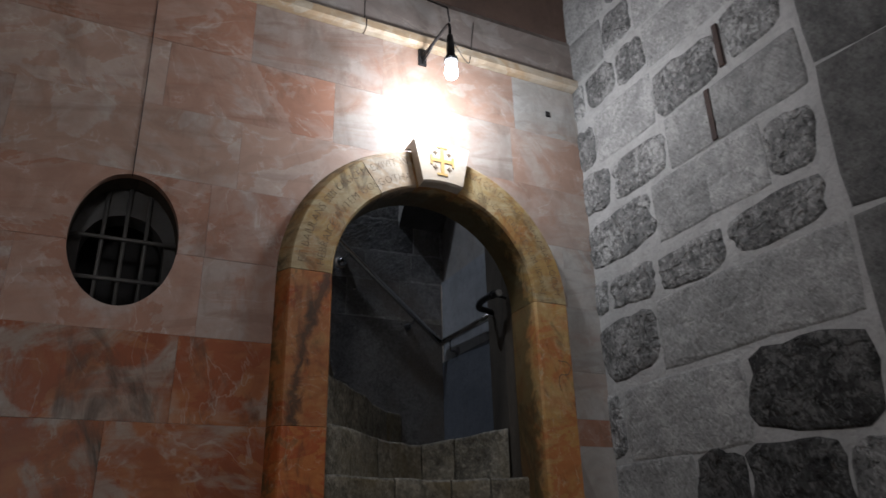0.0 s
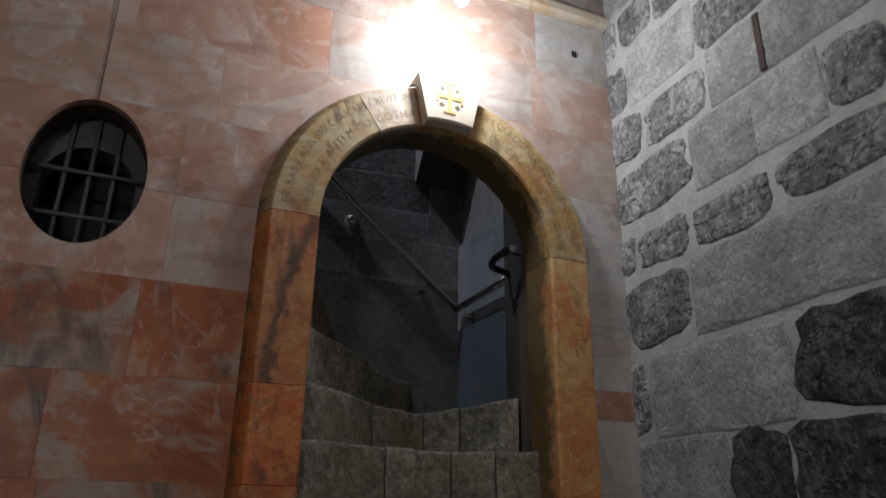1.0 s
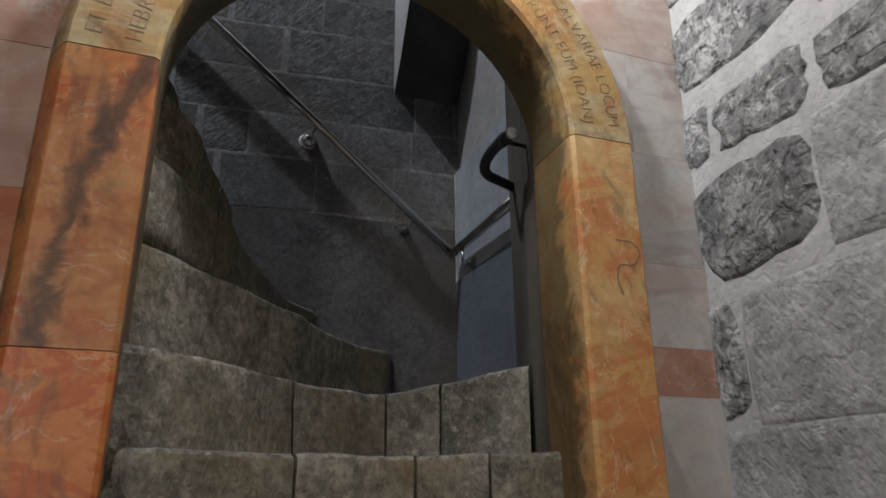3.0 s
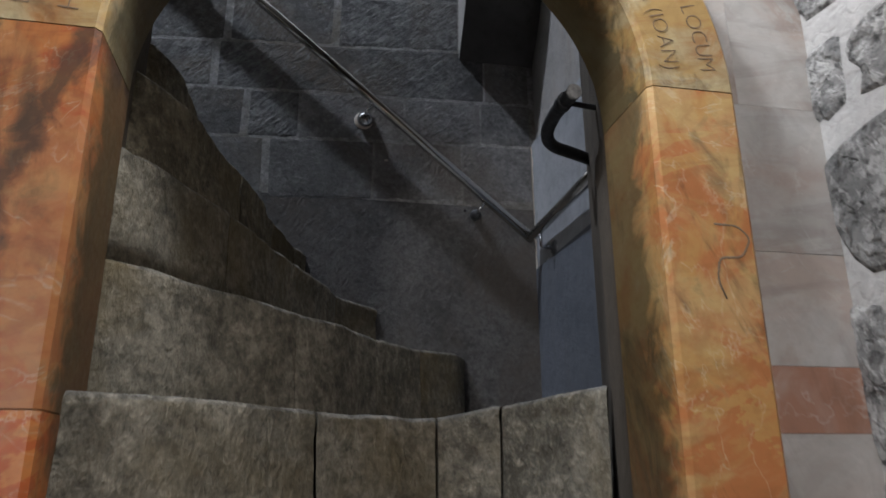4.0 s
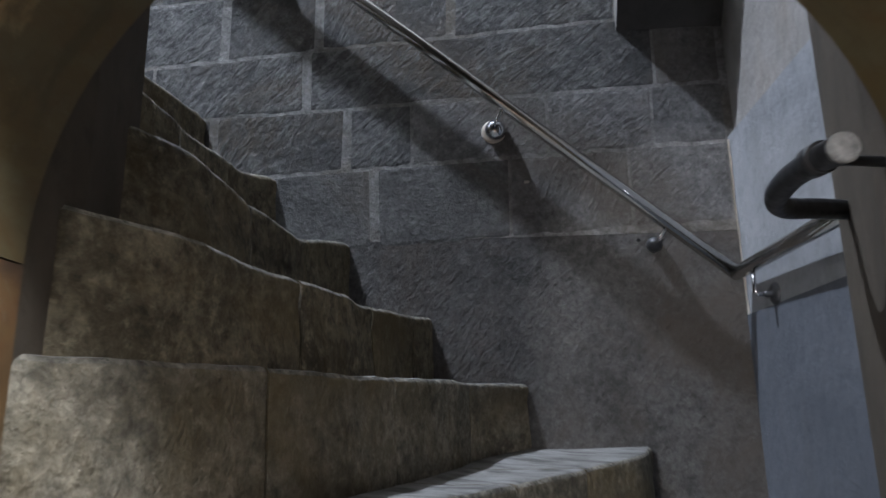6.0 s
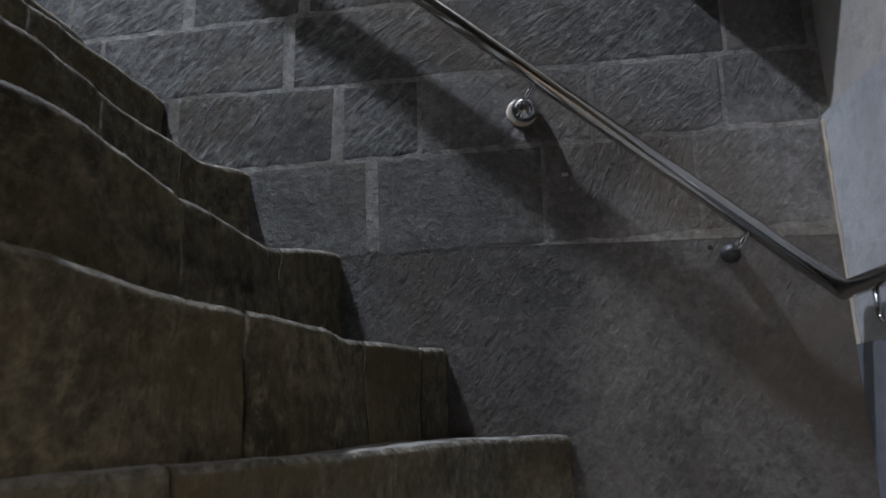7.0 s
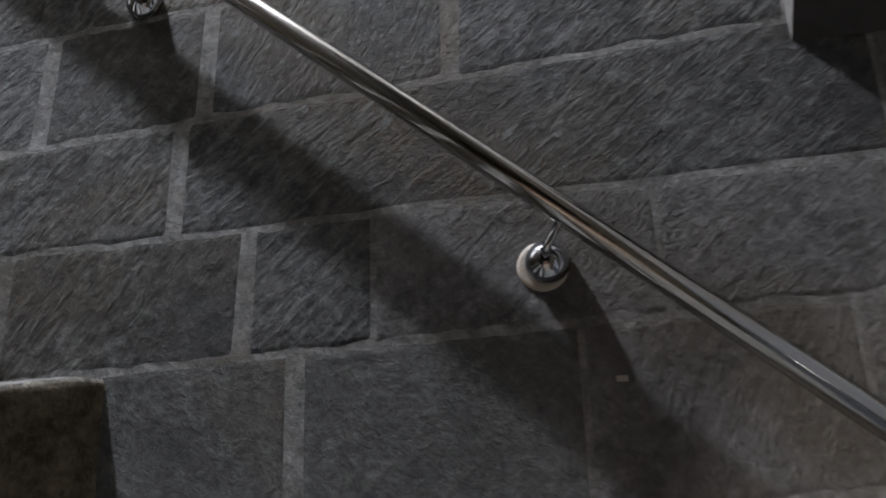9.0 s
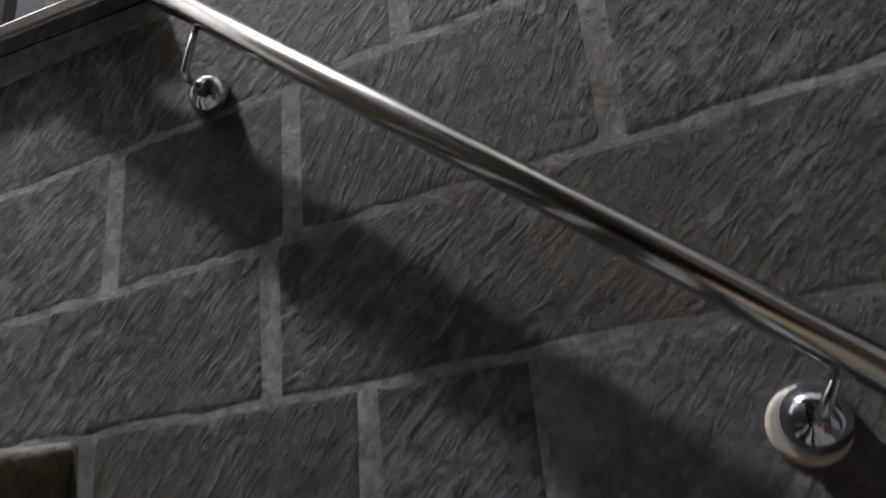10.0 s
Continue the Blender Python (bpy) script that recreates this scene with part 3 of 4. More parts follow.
EDGES = [
    (1.605, [(-0.005, -0.03, -0.004), (0.3, -0.02, -0.006), (0.6, -0.01, 0.0), (0.905, 0.0, 0.015)], [0.27, 0.62]),
    (1.785, [(-0.005, 0.02, 0), (0.25, 0.10, 0), (0.55, 0.22, 0), (0.75, 0.16, 0.004), (0.905, 0.07, 0.012)], [0.37, 0.66, 0.83]),
    (1.97, [(-0.005, 0.01, 0), (0.15, 0.15, 0), (0.335, 0.38, 0), (0.52, 0.51, 0), (0.64, 0.56, 0), (0.78, 0.47, 0.024), (0.92, 0.26, 0.046)], [0.42, 0.67, 0.79]),
    (2.25, [(-0.02, 0.13, -0.044), (0.025, 0.19, -0.044), (0.10, 0.28, -0.044), (0.207, 0.42, -0.044), (0.40, 0.66, -0.043), (0.51, 0.86, -0.042), (0.70, 1.13, -0.03), (0.86, 1.29, -0.012), (0.91, 1.47, 0)], [0.33, 0.57, 0.74]),
    (2.42, [(-0.02, 0.13, -0.006), (0.032, 0.205, -0.006), (0.078, 0.335, -0.006), (0.16, 0.505, -0.004), (0.25, 0.77, -0.002), (0.385, 1.15, 0), (0.455, 1.34, 0), (0.59, 1.47, 0)], [0.27, 0.55, 0.82]),
    (2.612, [(-0.03, 0.185, -0.022), (0.012, 0.215, -0.022), (0.046, 0.285, -0.024), (0.09, 0.41, -0.027), (0.155, 0.63, -0.03), (0.215, 0.96, -0.028), (0.243, 1.2, -0.018), (0.32, 1.47, 0.004)], [0.38, 0.66, 0.88]),
    (2.845, [(-0.09, 0.34, -0.07), (-0.02, 0.40, -0.072), (0.02, 0.56, -0.082), (0.03, 0.80, -0.092), (0.035, 0.95, -0.09), (0.04, 1.08, -0.078), (0.045, 1.28, -0.03), (0.075, 1.47, 0)], [0.37, 0.7]),
    (3.06, [(-0.235, 0.42, -0.06), (-0.21, 0.8, -0.06), (-0.19, 1.05, -0.06), (-0.195, 1.24, -0.045), (-0.185, 1.38, -0.012), (-0.145, 1.47, 0)], [0.45, 0.7]),
    (3.262, [(-0.44, 0.42, -0.05), (-0.41, 0.8, -0.05), (-0.375, 1.1, -0.05), (-0.37, 1.3, -0.025), (-0.39, 1.47, 0)], [0.5]),
    (3.46, [(-0.66, 0.42, -0.04), (-0.64, 0.9, -0.04), (-0.62, 1.2, -0.03), (-0.62, 1.47, 0)], [0.6]),
    (3.66, [(-0.90, 0.42, -0.04), (-0.88, 0.9, -0.04), (-0.87, 1.2, -0.03), (-0.86, 1.47, 0)], [0.4]),
    (3.86, [(-1.15, 0.42, -0.03), (-1.13, 0.9, -0.03), (-1.12, 1.2, -0.02), (-1.1, 1.47, 0)], [0.5]),
]
low = 1.42
for k, (z, edge, joints) in enumerate(EDGES):
    if k + 1 < len(EDGES):
        after = EDGES[k + 1][1]
    else:
        after = [(-2.9, 0.42, 0), (-2.9, 1.47, 0)]
    stair_step(edge, after, z, low, joints, k * 3.7, "worn yellow-grey stone winding step with open joints")
    low = z
# steps in front of the doorway, and the ledge in the stairwell's corner
for k in range(7):
    z = 1.42 - 0.195 * k
    y0 = -0.24 - 0.2 * k
    stair_step([(-0.12, y0, 0), (0.45, y0 + 0.02, -0.006), (1.02, y0, 0)], [(-0.12, y0 + 0.2, 0), (0.45, y0 + 0.22, -0.006), (1.02, y0 + 0.2, 0)], z, max(0.05, z - 0.195), [0.4, 0.72], 50 + k, "worn grey stone step before the doorway")
core = solid("landing_core", boxed(0.905, 1.2, 0.45, 1.455, 0, 1.945), M_TREAD, "worn grey stone landing rising to the wall", "landing", "structure")


def paving(x0, x1, y0, y1):
    """A worn paving slab of the sloping landing."""
    bm = bmesh.new()
    n = 5
    rows = []
    for i in range(n + 1):
        row = []
        for j in range(n + 1):
            x = x0 + (x1 - x0) * (0.0, 0.04, 0.35, 0.65, 0.96, 1.0)[i]
            y = y0 + (y1 - y0) * (0.0, 0.04, 0.35, 0.65, 0.96, 1.0)[j]
            drop = 0.004 if i in (0, n) or j in (0, n) else 0.0
            z = 1.963 + 0.21 * max(0.0, x - 0.64) + 0.02 * (y - 0.56)
            row.append(bm.verts.new((x, y, min(z, 2.092) - drop + 0.004 * noise.noise(Vector((x * 6, y * 6, 4.4))))))
        rows.append(row)
    for i in range(n):
        for j in range(n):
            bm.faces.new((rows[i][j], rows[i + 1][j], rows[i + 1][j + 1], rows[i][j + 1]))
    rim = [rows[i][0] for i in range(n + 1)] + [rows[n][j] for j in range(1, n + 1)] + [rows[i][n] for i in range(n - 1, -1, -1)] + [rows[0][j] for j in range(n - 1, 0, -1)]
    low_rim = [bm.verts.new((v.co.x, v.co.y, 1.93)) for v in rim]
    for i in range(len(rim)):
        k = (i + 1) % len(rim)
        bm.faces.new((rim[i], rim[k], low_rim[k], low_rim[i]))
    bm.faces.new(low_rim)
    part("paving_slab", bm, M_TREAD, core)


for x0, x1, y0, y1 in ((0.60, 0.79, 0.63, 0.98), (0.60, 0.83, 0.99, 1.452), (0.80, 0.93, 0.52, 0.84), (0.80, 0.985, 0.85, 0.98), (0.84, 1.02, 0.99, 1.452), (0.94, 1.199, 0.46, 0.70), (0.94, 1.199, 0.71, 0.84), (0.995, 1.199, 0.85, 0.98), (1.03, 1.199, 0.99, 1.18), (1.03, 1.199, 1.19, 1.452)):
    paving(x0, x1, y0, y1)

# ---- handrail on the stair wall ----
RAIL_Y = 1.388


def rail_z(x):
    return 2.706 + 0.86 * (1.159 - x)


rail = thing("handrail", (1.16, RAIL_Y, 2.68), "polished round steel handrail climbing along the stair wall", "handrail")
part("rail_tube", tube(bmesh.new(), [(-0.9, RAIL_Y, rail_z(-0.9)), (0.3, RAIL_Y, rail_z(0.3)), (1.159, RAIL_Y, 2.706)], 0.0195), M_STEEL, rail)
part("lower_tube", tube(bmesh.new(), [(1.159, RAIL_Y + 0.004, 2.706), (1.152, 0.95, 2.70), (1.145, 0.69, 2.695)], 0.0195), M_STEEL, rail)


def bracket(x, base_x, base_z, ringed=False, dome=M_CHROME):
    r = 0.033 if dome == M_CHROME else 0.022
    p = Vector((base_x, 1.457, base_z))
    b = part("bracket", lathe(bmesh.new(), p, (0, -1, 0), [(0, r)] + [(0.034 * math.sin(math.pi * k / 20), max(0.006, r * math.cos(math.pi * k / 20))) for k in range(1, 10)], 32), dome, rail, "round chrome rail bracket" if dome == M_CHROME else "tarnished dark round rail bracket")
    if ringed:
        part("collar", lathe(bmesh.new(), p + Vector((-0.006, 0.001, -0.004)), (0, -1, 0), [(0, 0.0375), (0.003, 0.0365), (0.0045, 0.032)], 28), M_KEY, b, "ring of white filler")
    part("stem", tube(bmesh.new(), bend([p + Vector((0, -0.03, 0)), p + Vector((0, -0.062, 0.0)), Vector((x, RAIL_Y, rail_z(x) - 0.018))], 0.012), 0.0058, 10), M_CHROME, b)


bracket(0.540, 0.517, 3.182, True)
bracket(0.982, 0.960, 2.809, False, M_DULL)
bracket(-0.142, -0.168, 3.733)
bm = lathe(bmesh.new(), (1.203, 1.25, 2.625), (-1, 0, 0), [(0, 0.03), (0.004, 0.03), (0.012, 0.02), (0.014, 0.008), (0.03, 0.007)], 16)
b = part("bracket", bm, M_DULL, rail, "tarnished dark round rail bracket")
part("stem", tube(bmesh.new(), bend([(1.175, 1.25, 2.625), (1.152, 1.25, 2.625), (1.152, 1.25, 2.685)], 0.01), 0.0058, 10), M_CHROME, b)

# ---- black looped pipe inside the doorway ----
loop = thing("looped_pipe", (0.9, 0.25, 2.58), "black painted pipe rail with a looped end", "handrail")
pts = smooth_line([(0.846, 0.14, 2.596), (0.848, 0.20, 2.606), (0.852, 0.28, 2.614), (0.862, 0.36, 2.612), (0.90, 0.43, 2.615), (0.98, 0.49, 2.632), (1.085, 0.565, 2.645)], 3)
part("pipe", tube(bmesh.new(), pts, 0.0155), M_IRON, loop)
part("collar", tube(bmesh.new(), [(0.8475, 0.185, 2.604), (0.8487, 0.215, 2.608)], 0.0185, 18), M_IRON, loop)
part("end_cap", lathe(bmesh.new(), (0.846, 0.143, 2.597), (-0.03, -1, -0.15), [(0, 0.0165), (0.007, 0.0165), (0.009, 0.014)], 20), M_SMOOTH, loop, "pale worn end of the pipe")
part("pin", tube(bmesh.new(), [(0.848, 0.20, 2.606), (0.93, 0.205, 2.602)], 0.006, 10), M_IRON, loop)

# ---- wall lamp over the doorway ----
lamp = thing("wall_lamp", (0.44, 0.0, 3.66), "black iron bracket lamp with a bare glowing bulb", "lamp")
bm = boxed(0.395, 0.435, -0.012, 0.0, 3.62, 3.71, bevel=0.003)
part("wall_plate", bm, M_IRON, lamp)
part("arm", tube(bmesh.new(), bend([(0.41, -0.01, 3.66), (0.42, -0.17, 3.665), (0.42, -0.285, 3.66), (0.42, -0.285, 3.58)], 0.03), 0.007, 10), M_IRON, lamp)
part("brace", tube(bmesh.new(), [(0.415, -0.01, 3.63), (0.418, -0.14, 3.662)], 0.005, 8), M_IRON, lamp)
part("socket", lathe(bmesh.new(), (0.42, -0.285, 3.445), (0, 0, 1), [(0, 0.03), (0.02, 0.03), (0.03, 0.02), (0.10, 0.017), (0.14, 0.013), (0.145, 0.006)], 20), M_IRON, lamp)
ob = part("bulb", lathe(bmesh.new(), (0.42, -0.285, 3.448), (0, 0, -1), [(0, 0.014), (0.015, 0.018), (0.035, 0.026), (0.055, 0.029), (0.075, 0.024), (0.088, 0.01)], 20), M_GLOW, lamp, "glowing white bulb")
ob.visible_shadow = False
# hanging globes for the two added fill lamps, out of view
for place, r in ((ROOM_FILL, 0.175), (HALL_FILL, 0.10)):
    hanging = thing("fill_lamp", (place.x, place.y, 5.6), "unseen hanging lamp with a round glowing globe, added as fill", "lamp", "pendant lamps of the hall")
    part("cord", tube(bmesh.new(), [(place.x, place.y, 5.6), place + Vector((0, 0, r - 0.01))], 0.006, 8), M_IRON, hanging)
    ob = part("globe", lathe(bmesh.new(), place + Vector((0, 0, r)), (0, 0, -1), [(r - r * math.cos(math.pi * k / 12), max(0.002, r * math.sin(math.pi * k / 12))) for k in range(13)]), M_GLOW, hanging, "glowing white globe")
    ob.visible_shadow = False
tube_lamp = thing("stair_lamp", (STAIR_LAMP.x, STAIR_LAMP.y, 7.8), "small white lamp hanging high in the stairwell", "lamp")
part("cord", tube(bmesh.new(), [STAIR_LAMP + Vector((0, 0, 0.85)), STAIR_LAMP + Vector((0, 0, 0.06))], 0.006, 8), M_IRON, tube_lamp)
ob = part("globe", lathe(bmesh.new(), STAIR_LAMP + Vector((0, 0, 0.05)), (0, 0, -1), [(0.05 - 0.05 * math.cos(math.pi * k / 8), max(0.002, 0.05 * math.sin(math.pi * k / 8))) for k in range(9)], 16), M_GLOW, tube_lamp, "glowing white globe")
ob.visible_shadow = False
cable = solid("lamp_cable", tube(bmesh.new(), [(0.42, -0.285, 3.663), (0.42, -0.27, 3.75), (0.44, -0.03, 4.0), (0.44, -0.012, 4.3)], 0.004, 8), M_IRON, "thin black cable running up from the lamp", "cable")
solid("wall_cable", tube(bmesh.new(), [(OVAL_X - 0.006, -0.002, OVAL_Z + OVAL_B - 0.01), (-0.735, -0.002, 3.1), (-0.745, -0.002, 3.70)], 0.0014, 8), M_IRON, "thin dark cable down to the oval window", "cable")

solid("loose_wire", tube(bmesh.new(), smooth_line([(0.425, -0.285, 3.575), (0.50, -0.23, 3.55), (0.60, -0.12, 3.60), (0.66, -0.03, 3.72), (0.69, -0.025, 3.95)], 3), 0.0022, 8), M_IRON, "thin black wire looping from the lamp socket", "wire")

# ---- window grille ----
grille = thing("window_1", (OVAL_X, 0.14, 2.31), "oval window with a wrought iron grille", "window", "", "structure")
for x in (-0.80, OVAL_X, -0.655):
    h = 0.235 * math.sqrt(max(0, 1 - ((x - OVAL_X) / 0.18) ** 2)) + 0.02
    part("bar", tube(bmesh.new(), [(x, 0.14, OVAL_Z - h), (x, 0.142, OVAL_Z), (x, 0.14, OVAL_Z + h)], 0.0075, 10), M_WROUGHT, grille)
for z in (2.44, 2.595):
    w = 0.176 * math.sqrt(max(0, 1 - ((z - OVAL_Z) / OVAL_B) ** 2)) + 0.02
    part("bar", tube(bmesh.new(), [(OVAL_X - w, 0.128, z), (OVAL_X, 0.127, z), (OVAL_X + w, 0.128, z)], 0.0075, 10), M_WROUGHT, grille)


def in_niche(x, z):
    dx = x - OVAL_X
    if z < 2.56:
        return None if abs(dx) >= 0.142 else (OVAL_X + math.copysign(0.142, dx), z)
    d = math.hypot(dx, z - 2.56)
    return None if d >= 0.142 else (OVAL_X + dx * 0.142 / max(d, 1e-6), 2.56 + (z - 2.56) * 0.142 / max(d, 1e-6))


part("inner_rim", plate(bmesh.new(), OVAL_X - 0.2, OVAL_X + 0.2, 2.28, 2.83, 0.155, 0.26, 0.02, in_niche), M_DIM, grille, "dark stone inner rim")

# ---- gallery sill and balusters ----
gallery = thing("gallery_rail", (-0.7, 1.45, 3.93), "dull metal sill with upright bars over the stair wall", "railing")
part("sill", boxed(-2.2, -0.285, 1.42, 1.51, 3.957, 3.988, bevel=0.006), M_STEEL, gallery)
for k in range(10):
    x = -0.40 - 0.13 * k
    part("bar", boxed(x - 0.012, x + 0.012, 1.46, 1.484, 3.988, 4.9), M_WROUGHT, gallery)


# ---- arched door surround ----
PROFILE = [(0.0, 0.13), (0.0, -0.056), (0.008, -0.065), (0.160, -0.065), (0.167, -0.059), (0.198, 0.0), (0.198, 0.034), (0.05, 0.13)]


def swept(a0, a1, profile, r0=R_IN, gap=0.15):
    """A piece of the arch between two angles."""
    bm = bmesh.new()
    n = max(2, round(abs(a1 - a0) / 4))
    rings = []
    s = math.copysign(gap, a1 - a0)
    for i in range(n + 1):
        a = radians(a0 + s + (a1 - a0 - 2 * s) * i / n)
        rings.append([bm.verts.new((CX + (r0 + o) * math.cos(a), y, SPRING + (r0 + o) * math.sin(a))) for o, y in profile])
    m = len(profile)
    for p, q in zip(rings, rings[1:]):
        for k in range(m):
            bm.faces.new((p[k], q[k], q[(k + 1) % m], p[(k + 1) % m]))
    bm.faces.new(rings[0])
    bm.faces.new(rings[-1])
    return bm


surround = thing("door_surround", (CX, 0, 0), "veined golden marble arch round the doorway with carved letters", "doorway", "", "structure")


def jamb(side, z0, z1, material):
    bm = bmesh.new()
    outline = [(CX + side * (R_IN + o), y) for o, y in PROFILE]
    part("jamb_block", prism(bm, outline, z0 + 0.001, z1 - 0.001), material, surround)


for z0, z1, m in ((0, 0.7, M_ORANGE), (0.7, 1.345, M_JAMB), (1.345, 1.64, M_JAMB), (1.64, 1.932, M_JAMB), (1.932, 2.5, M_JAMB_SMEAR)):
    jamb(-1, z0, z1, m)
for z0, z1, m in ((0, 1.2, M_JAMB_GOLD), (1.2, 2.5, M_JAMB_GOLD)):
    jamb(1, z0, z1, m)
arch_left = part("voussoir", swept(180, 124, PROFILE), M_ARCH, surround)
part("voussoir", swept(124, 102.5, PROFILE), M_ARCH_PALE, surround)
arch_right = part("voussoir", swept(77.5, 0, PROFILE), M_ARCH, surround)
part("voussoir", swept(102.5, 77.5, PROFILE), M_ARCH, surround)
key = part("keystone", swept(102, 78, [(0.0, -0.066), (0.002, -0.112), (0.010, -0.12), (0.196, -0.12), (0.204, -0.112), (0.204, -0.004), (0.18, -0.066)], gap=0.4), M_KEY, surround, "pale keystone with a gold cross")
# the gold cross and its four small crosses
bm = bmesh.new()
kx, kz = 0.447, 3.055
for x0, x1, z0, z1 in ((-0.008, 0.008, -0.06, 0.06), (-0.045, -0.0085, -0.008, 0.008), (0.0085, 0.045, -0.008, 0.008), (-0.024, 0.024, 0.0605, 0.07), (-0.024, 0.024, -0.07, -0.0605), (-0.055, -0.0455, -0.024, 0.024), (0.0455, 0.055, -0.024, 0.024)):
    box(bm, kx + x0, kx + x1, -0.1235, -0.1195, kz + z0, kz + z1)
part("cross", bm, M_GOLD, key, "gold cross with barred ends")
for sx in (-1, 1):
    for sz in (-1, 1):
        bm = boxed(kx + sx * 0.032 - 0.011, kx + sx * 0.032 + 0.011, -0.1225, -0.1195, kz + sz * 0.036 - 0.003, kz + sz * 0.036 + 0.003)
        box(bm, kx + sx * 0.032 - 0.003, kx + sx * 0.032 + 0.003, -0.1229, -0.1199, kz + sz * 0.036 - 0.011, kz + sz * 0.036 + 0.011)
        part("small_cross", bm, M_INK, key)

# scar on the golden jamb
scar = bend([(0.993, -0.062, 2.247), (1.036, -0.062, 2.246), (1.058, -0.062, 2.224), (1.038, -0.062, 2.19), (0.996, -0.062, 2.188), (0.988, -0.062, 2.15), (1.0, -0.062, 2.118)], 0.012)
part("scar", tube(bmesh.new(), scar, 0.0038, 8), M_INK, surround, "dark crack in the marble")
LETTERS = {}


def letter(ch):
    """The flat outline mesh of one letter, and how far it reaches."""
    if ch not in LETTERS:
        data = bpy.data.curves.new("letter", "FONT")
        data.body, data.size, data.extrude, data.offset = ch, 1.0, 0.02, -0.026
        data.resolution_u = 3
        ob = new("letter", data)
        bpy.context.view_layer.update()
        made = bpy.data.meshes.new_from_object(ob.evaluated_get(bpy.context.evaluated_depsgraph_get()))
        bpy.data.objects.remove(ob)
        xs = [v.co.x for v in made.vertices] or [0, 0.3]
        LETTERS[ch] = (made, min(xs), max(xs))
    return LETTERS[ch]


def inscription(text, radius, start, end, size, parent):
    """Carved letters along the arch, reading clockwise."""
    widths = [0.33 if c == " " else letter(c)[2] - letter(c)[1] + 0.13 for c in text]
    total = sum(widths)
    bm = bmesh.new()
    at = 0.0
    for c, w in zip(text, widths):
        a = radians(start + (end - start) * (at + w / 2) / total)
        at += w
        if c == " ":
            continue
        made, lo, hi = letter(c)
        right, up = Vector((math.sin(a), 0, -math.cos(a))), Vector((math.cos(a), 0, math.sin(a)))
        spot = Vector((CX, -0.0655, SPRING)) + radius * up
        first = len(bm.verts)
        bm.from_mesh(made)
        bm.verts.ensure_lookup_table()
        for v in bm.verts[first:]:
            x, y, h = v.co
            v.co = spot + right * (x - (lo + hi) / 2) * size * 0.9 + up * (y - 0.35) * size + Vector((0, -h * 0.02, 0))
    part("inscription", bm, M_INK, parent, "dark carved capital letters")


inscription("ET BAIULANS SIBI CRUCEM EXIVIT IN", R_IN + 0.122, 177, 104, 0.047, arch_left)
inscription("HEBRAICE AUTEM GOLGOTHA", R_IN + 0.052, 177, 104, 0.047, arch_left)
inscription("EUM QUI DICITUR CALVARIAE LOCUM", R_IN + 0.122, 76, 4, 0.047, arch_right)
inscription("UBI CRUCIFIXERUNT EUM (IOAN)", R_IN + 0.052, 76, 4, 0.046, arch_right)


# ---- marble slabs of the doorway wall ----
def hole(x, z):
    return in_arch(x, z, 0.58) or in_oval(x, z)


COURSES = [0.0, 0.46, 0.755, 1.05, 1.345, 1.64, 1.932, 2.226, 2.52, 2.812, 3.108, 3.405, 3.71]
BREAKS = [
    [-2.3, -1.4, -0.5, 0.45], [-2.6, -1.7, -0.9, 0.45], [-2.2, -1.3, -0.45, 0.45], [-2.5, -1.6, -0.75, 0.45],
    [-2.1, -1.25, -0.68, 0.45], [-2.4, -1.55, -0.70, 0.45], [-2.1, -1.3, -0.513, 0.45], [-2.3, -1.5, -1.05, -0.46, 0.45],
    [-2.2, -1.4, -0.46, 0.45, 1.12], [-2.0, -1.15, -0.37, 0.3], [-2.4, -1.5, -0.67, 0.0, 0.88], [-2.1, -1.2, -0.36, 0.22, 0.91],
]
random.seed(5)
for z0, z1, breaks in zip(COURSES, COURSES[1:], BREAKS):
    xs = [-3.2, *breaks, 1.30]
    spans = [(a, b, z0, z1) for a, b in zip(xs, xs[1:])]
    if z0 == 1.64:
        spans[-1] = (0.45, 1.30, z0, 1.91)
    elif z0 == 1.932:
        spans[-1:] = [(0.45, 1.30, 1.91, 2.022), (0.45, 1.30, 2.022, z1)]
    for x0, x1, z0, z1 in spans:
        corners = [(x, z) for x in (x0 + 0.01, (x0 + x1) / 2, x1 - 0.01) for z in (z0 + 0.01, z1 - 0.01)]
        if x0 < OVAL_X + 0.2 and x1 > OVAL_X - 0.2 and z0 < 2.82 and z1 > 2.28:
            cell = 0.018
        elif any(in_arch(x, z, 0.7) for x, z in corners) or (x0 < 0.0 < x1) or (x0 < 0.9 < x1):
            cell = 0.045
        else:
            cell = 5.0
        y0 = random.uniform(-0.0006, 0.0006)
        bm = plate(bmesh.new(), x0 + 0.0004, x1 - 0.0004, z0 + 0.0004, z1 - 0.0004, y0, 0.034, cell, hole)
        if not bm.faces:
            bm.free()
            continue
        if x0 > 0.4 and 1.88 < z0 < 1.95:
            m = M_PINK
        elif x0 > 0.4 and z0 > 1.3 and not 3.0 < z0 < 3.3:
            m = M_GREY
        # slabs behind the lamp are made pale to paint in its glow
        elif x0 > -0.1 and z0 > 3.0:
            m = M_ROSE
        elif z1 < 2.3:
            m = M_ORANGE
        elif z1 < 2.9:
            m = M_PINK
        else:
            m = random.choice((M_PINK, M_ROSE, M_ROSE))
        part("slab", bm, m, wall_north)


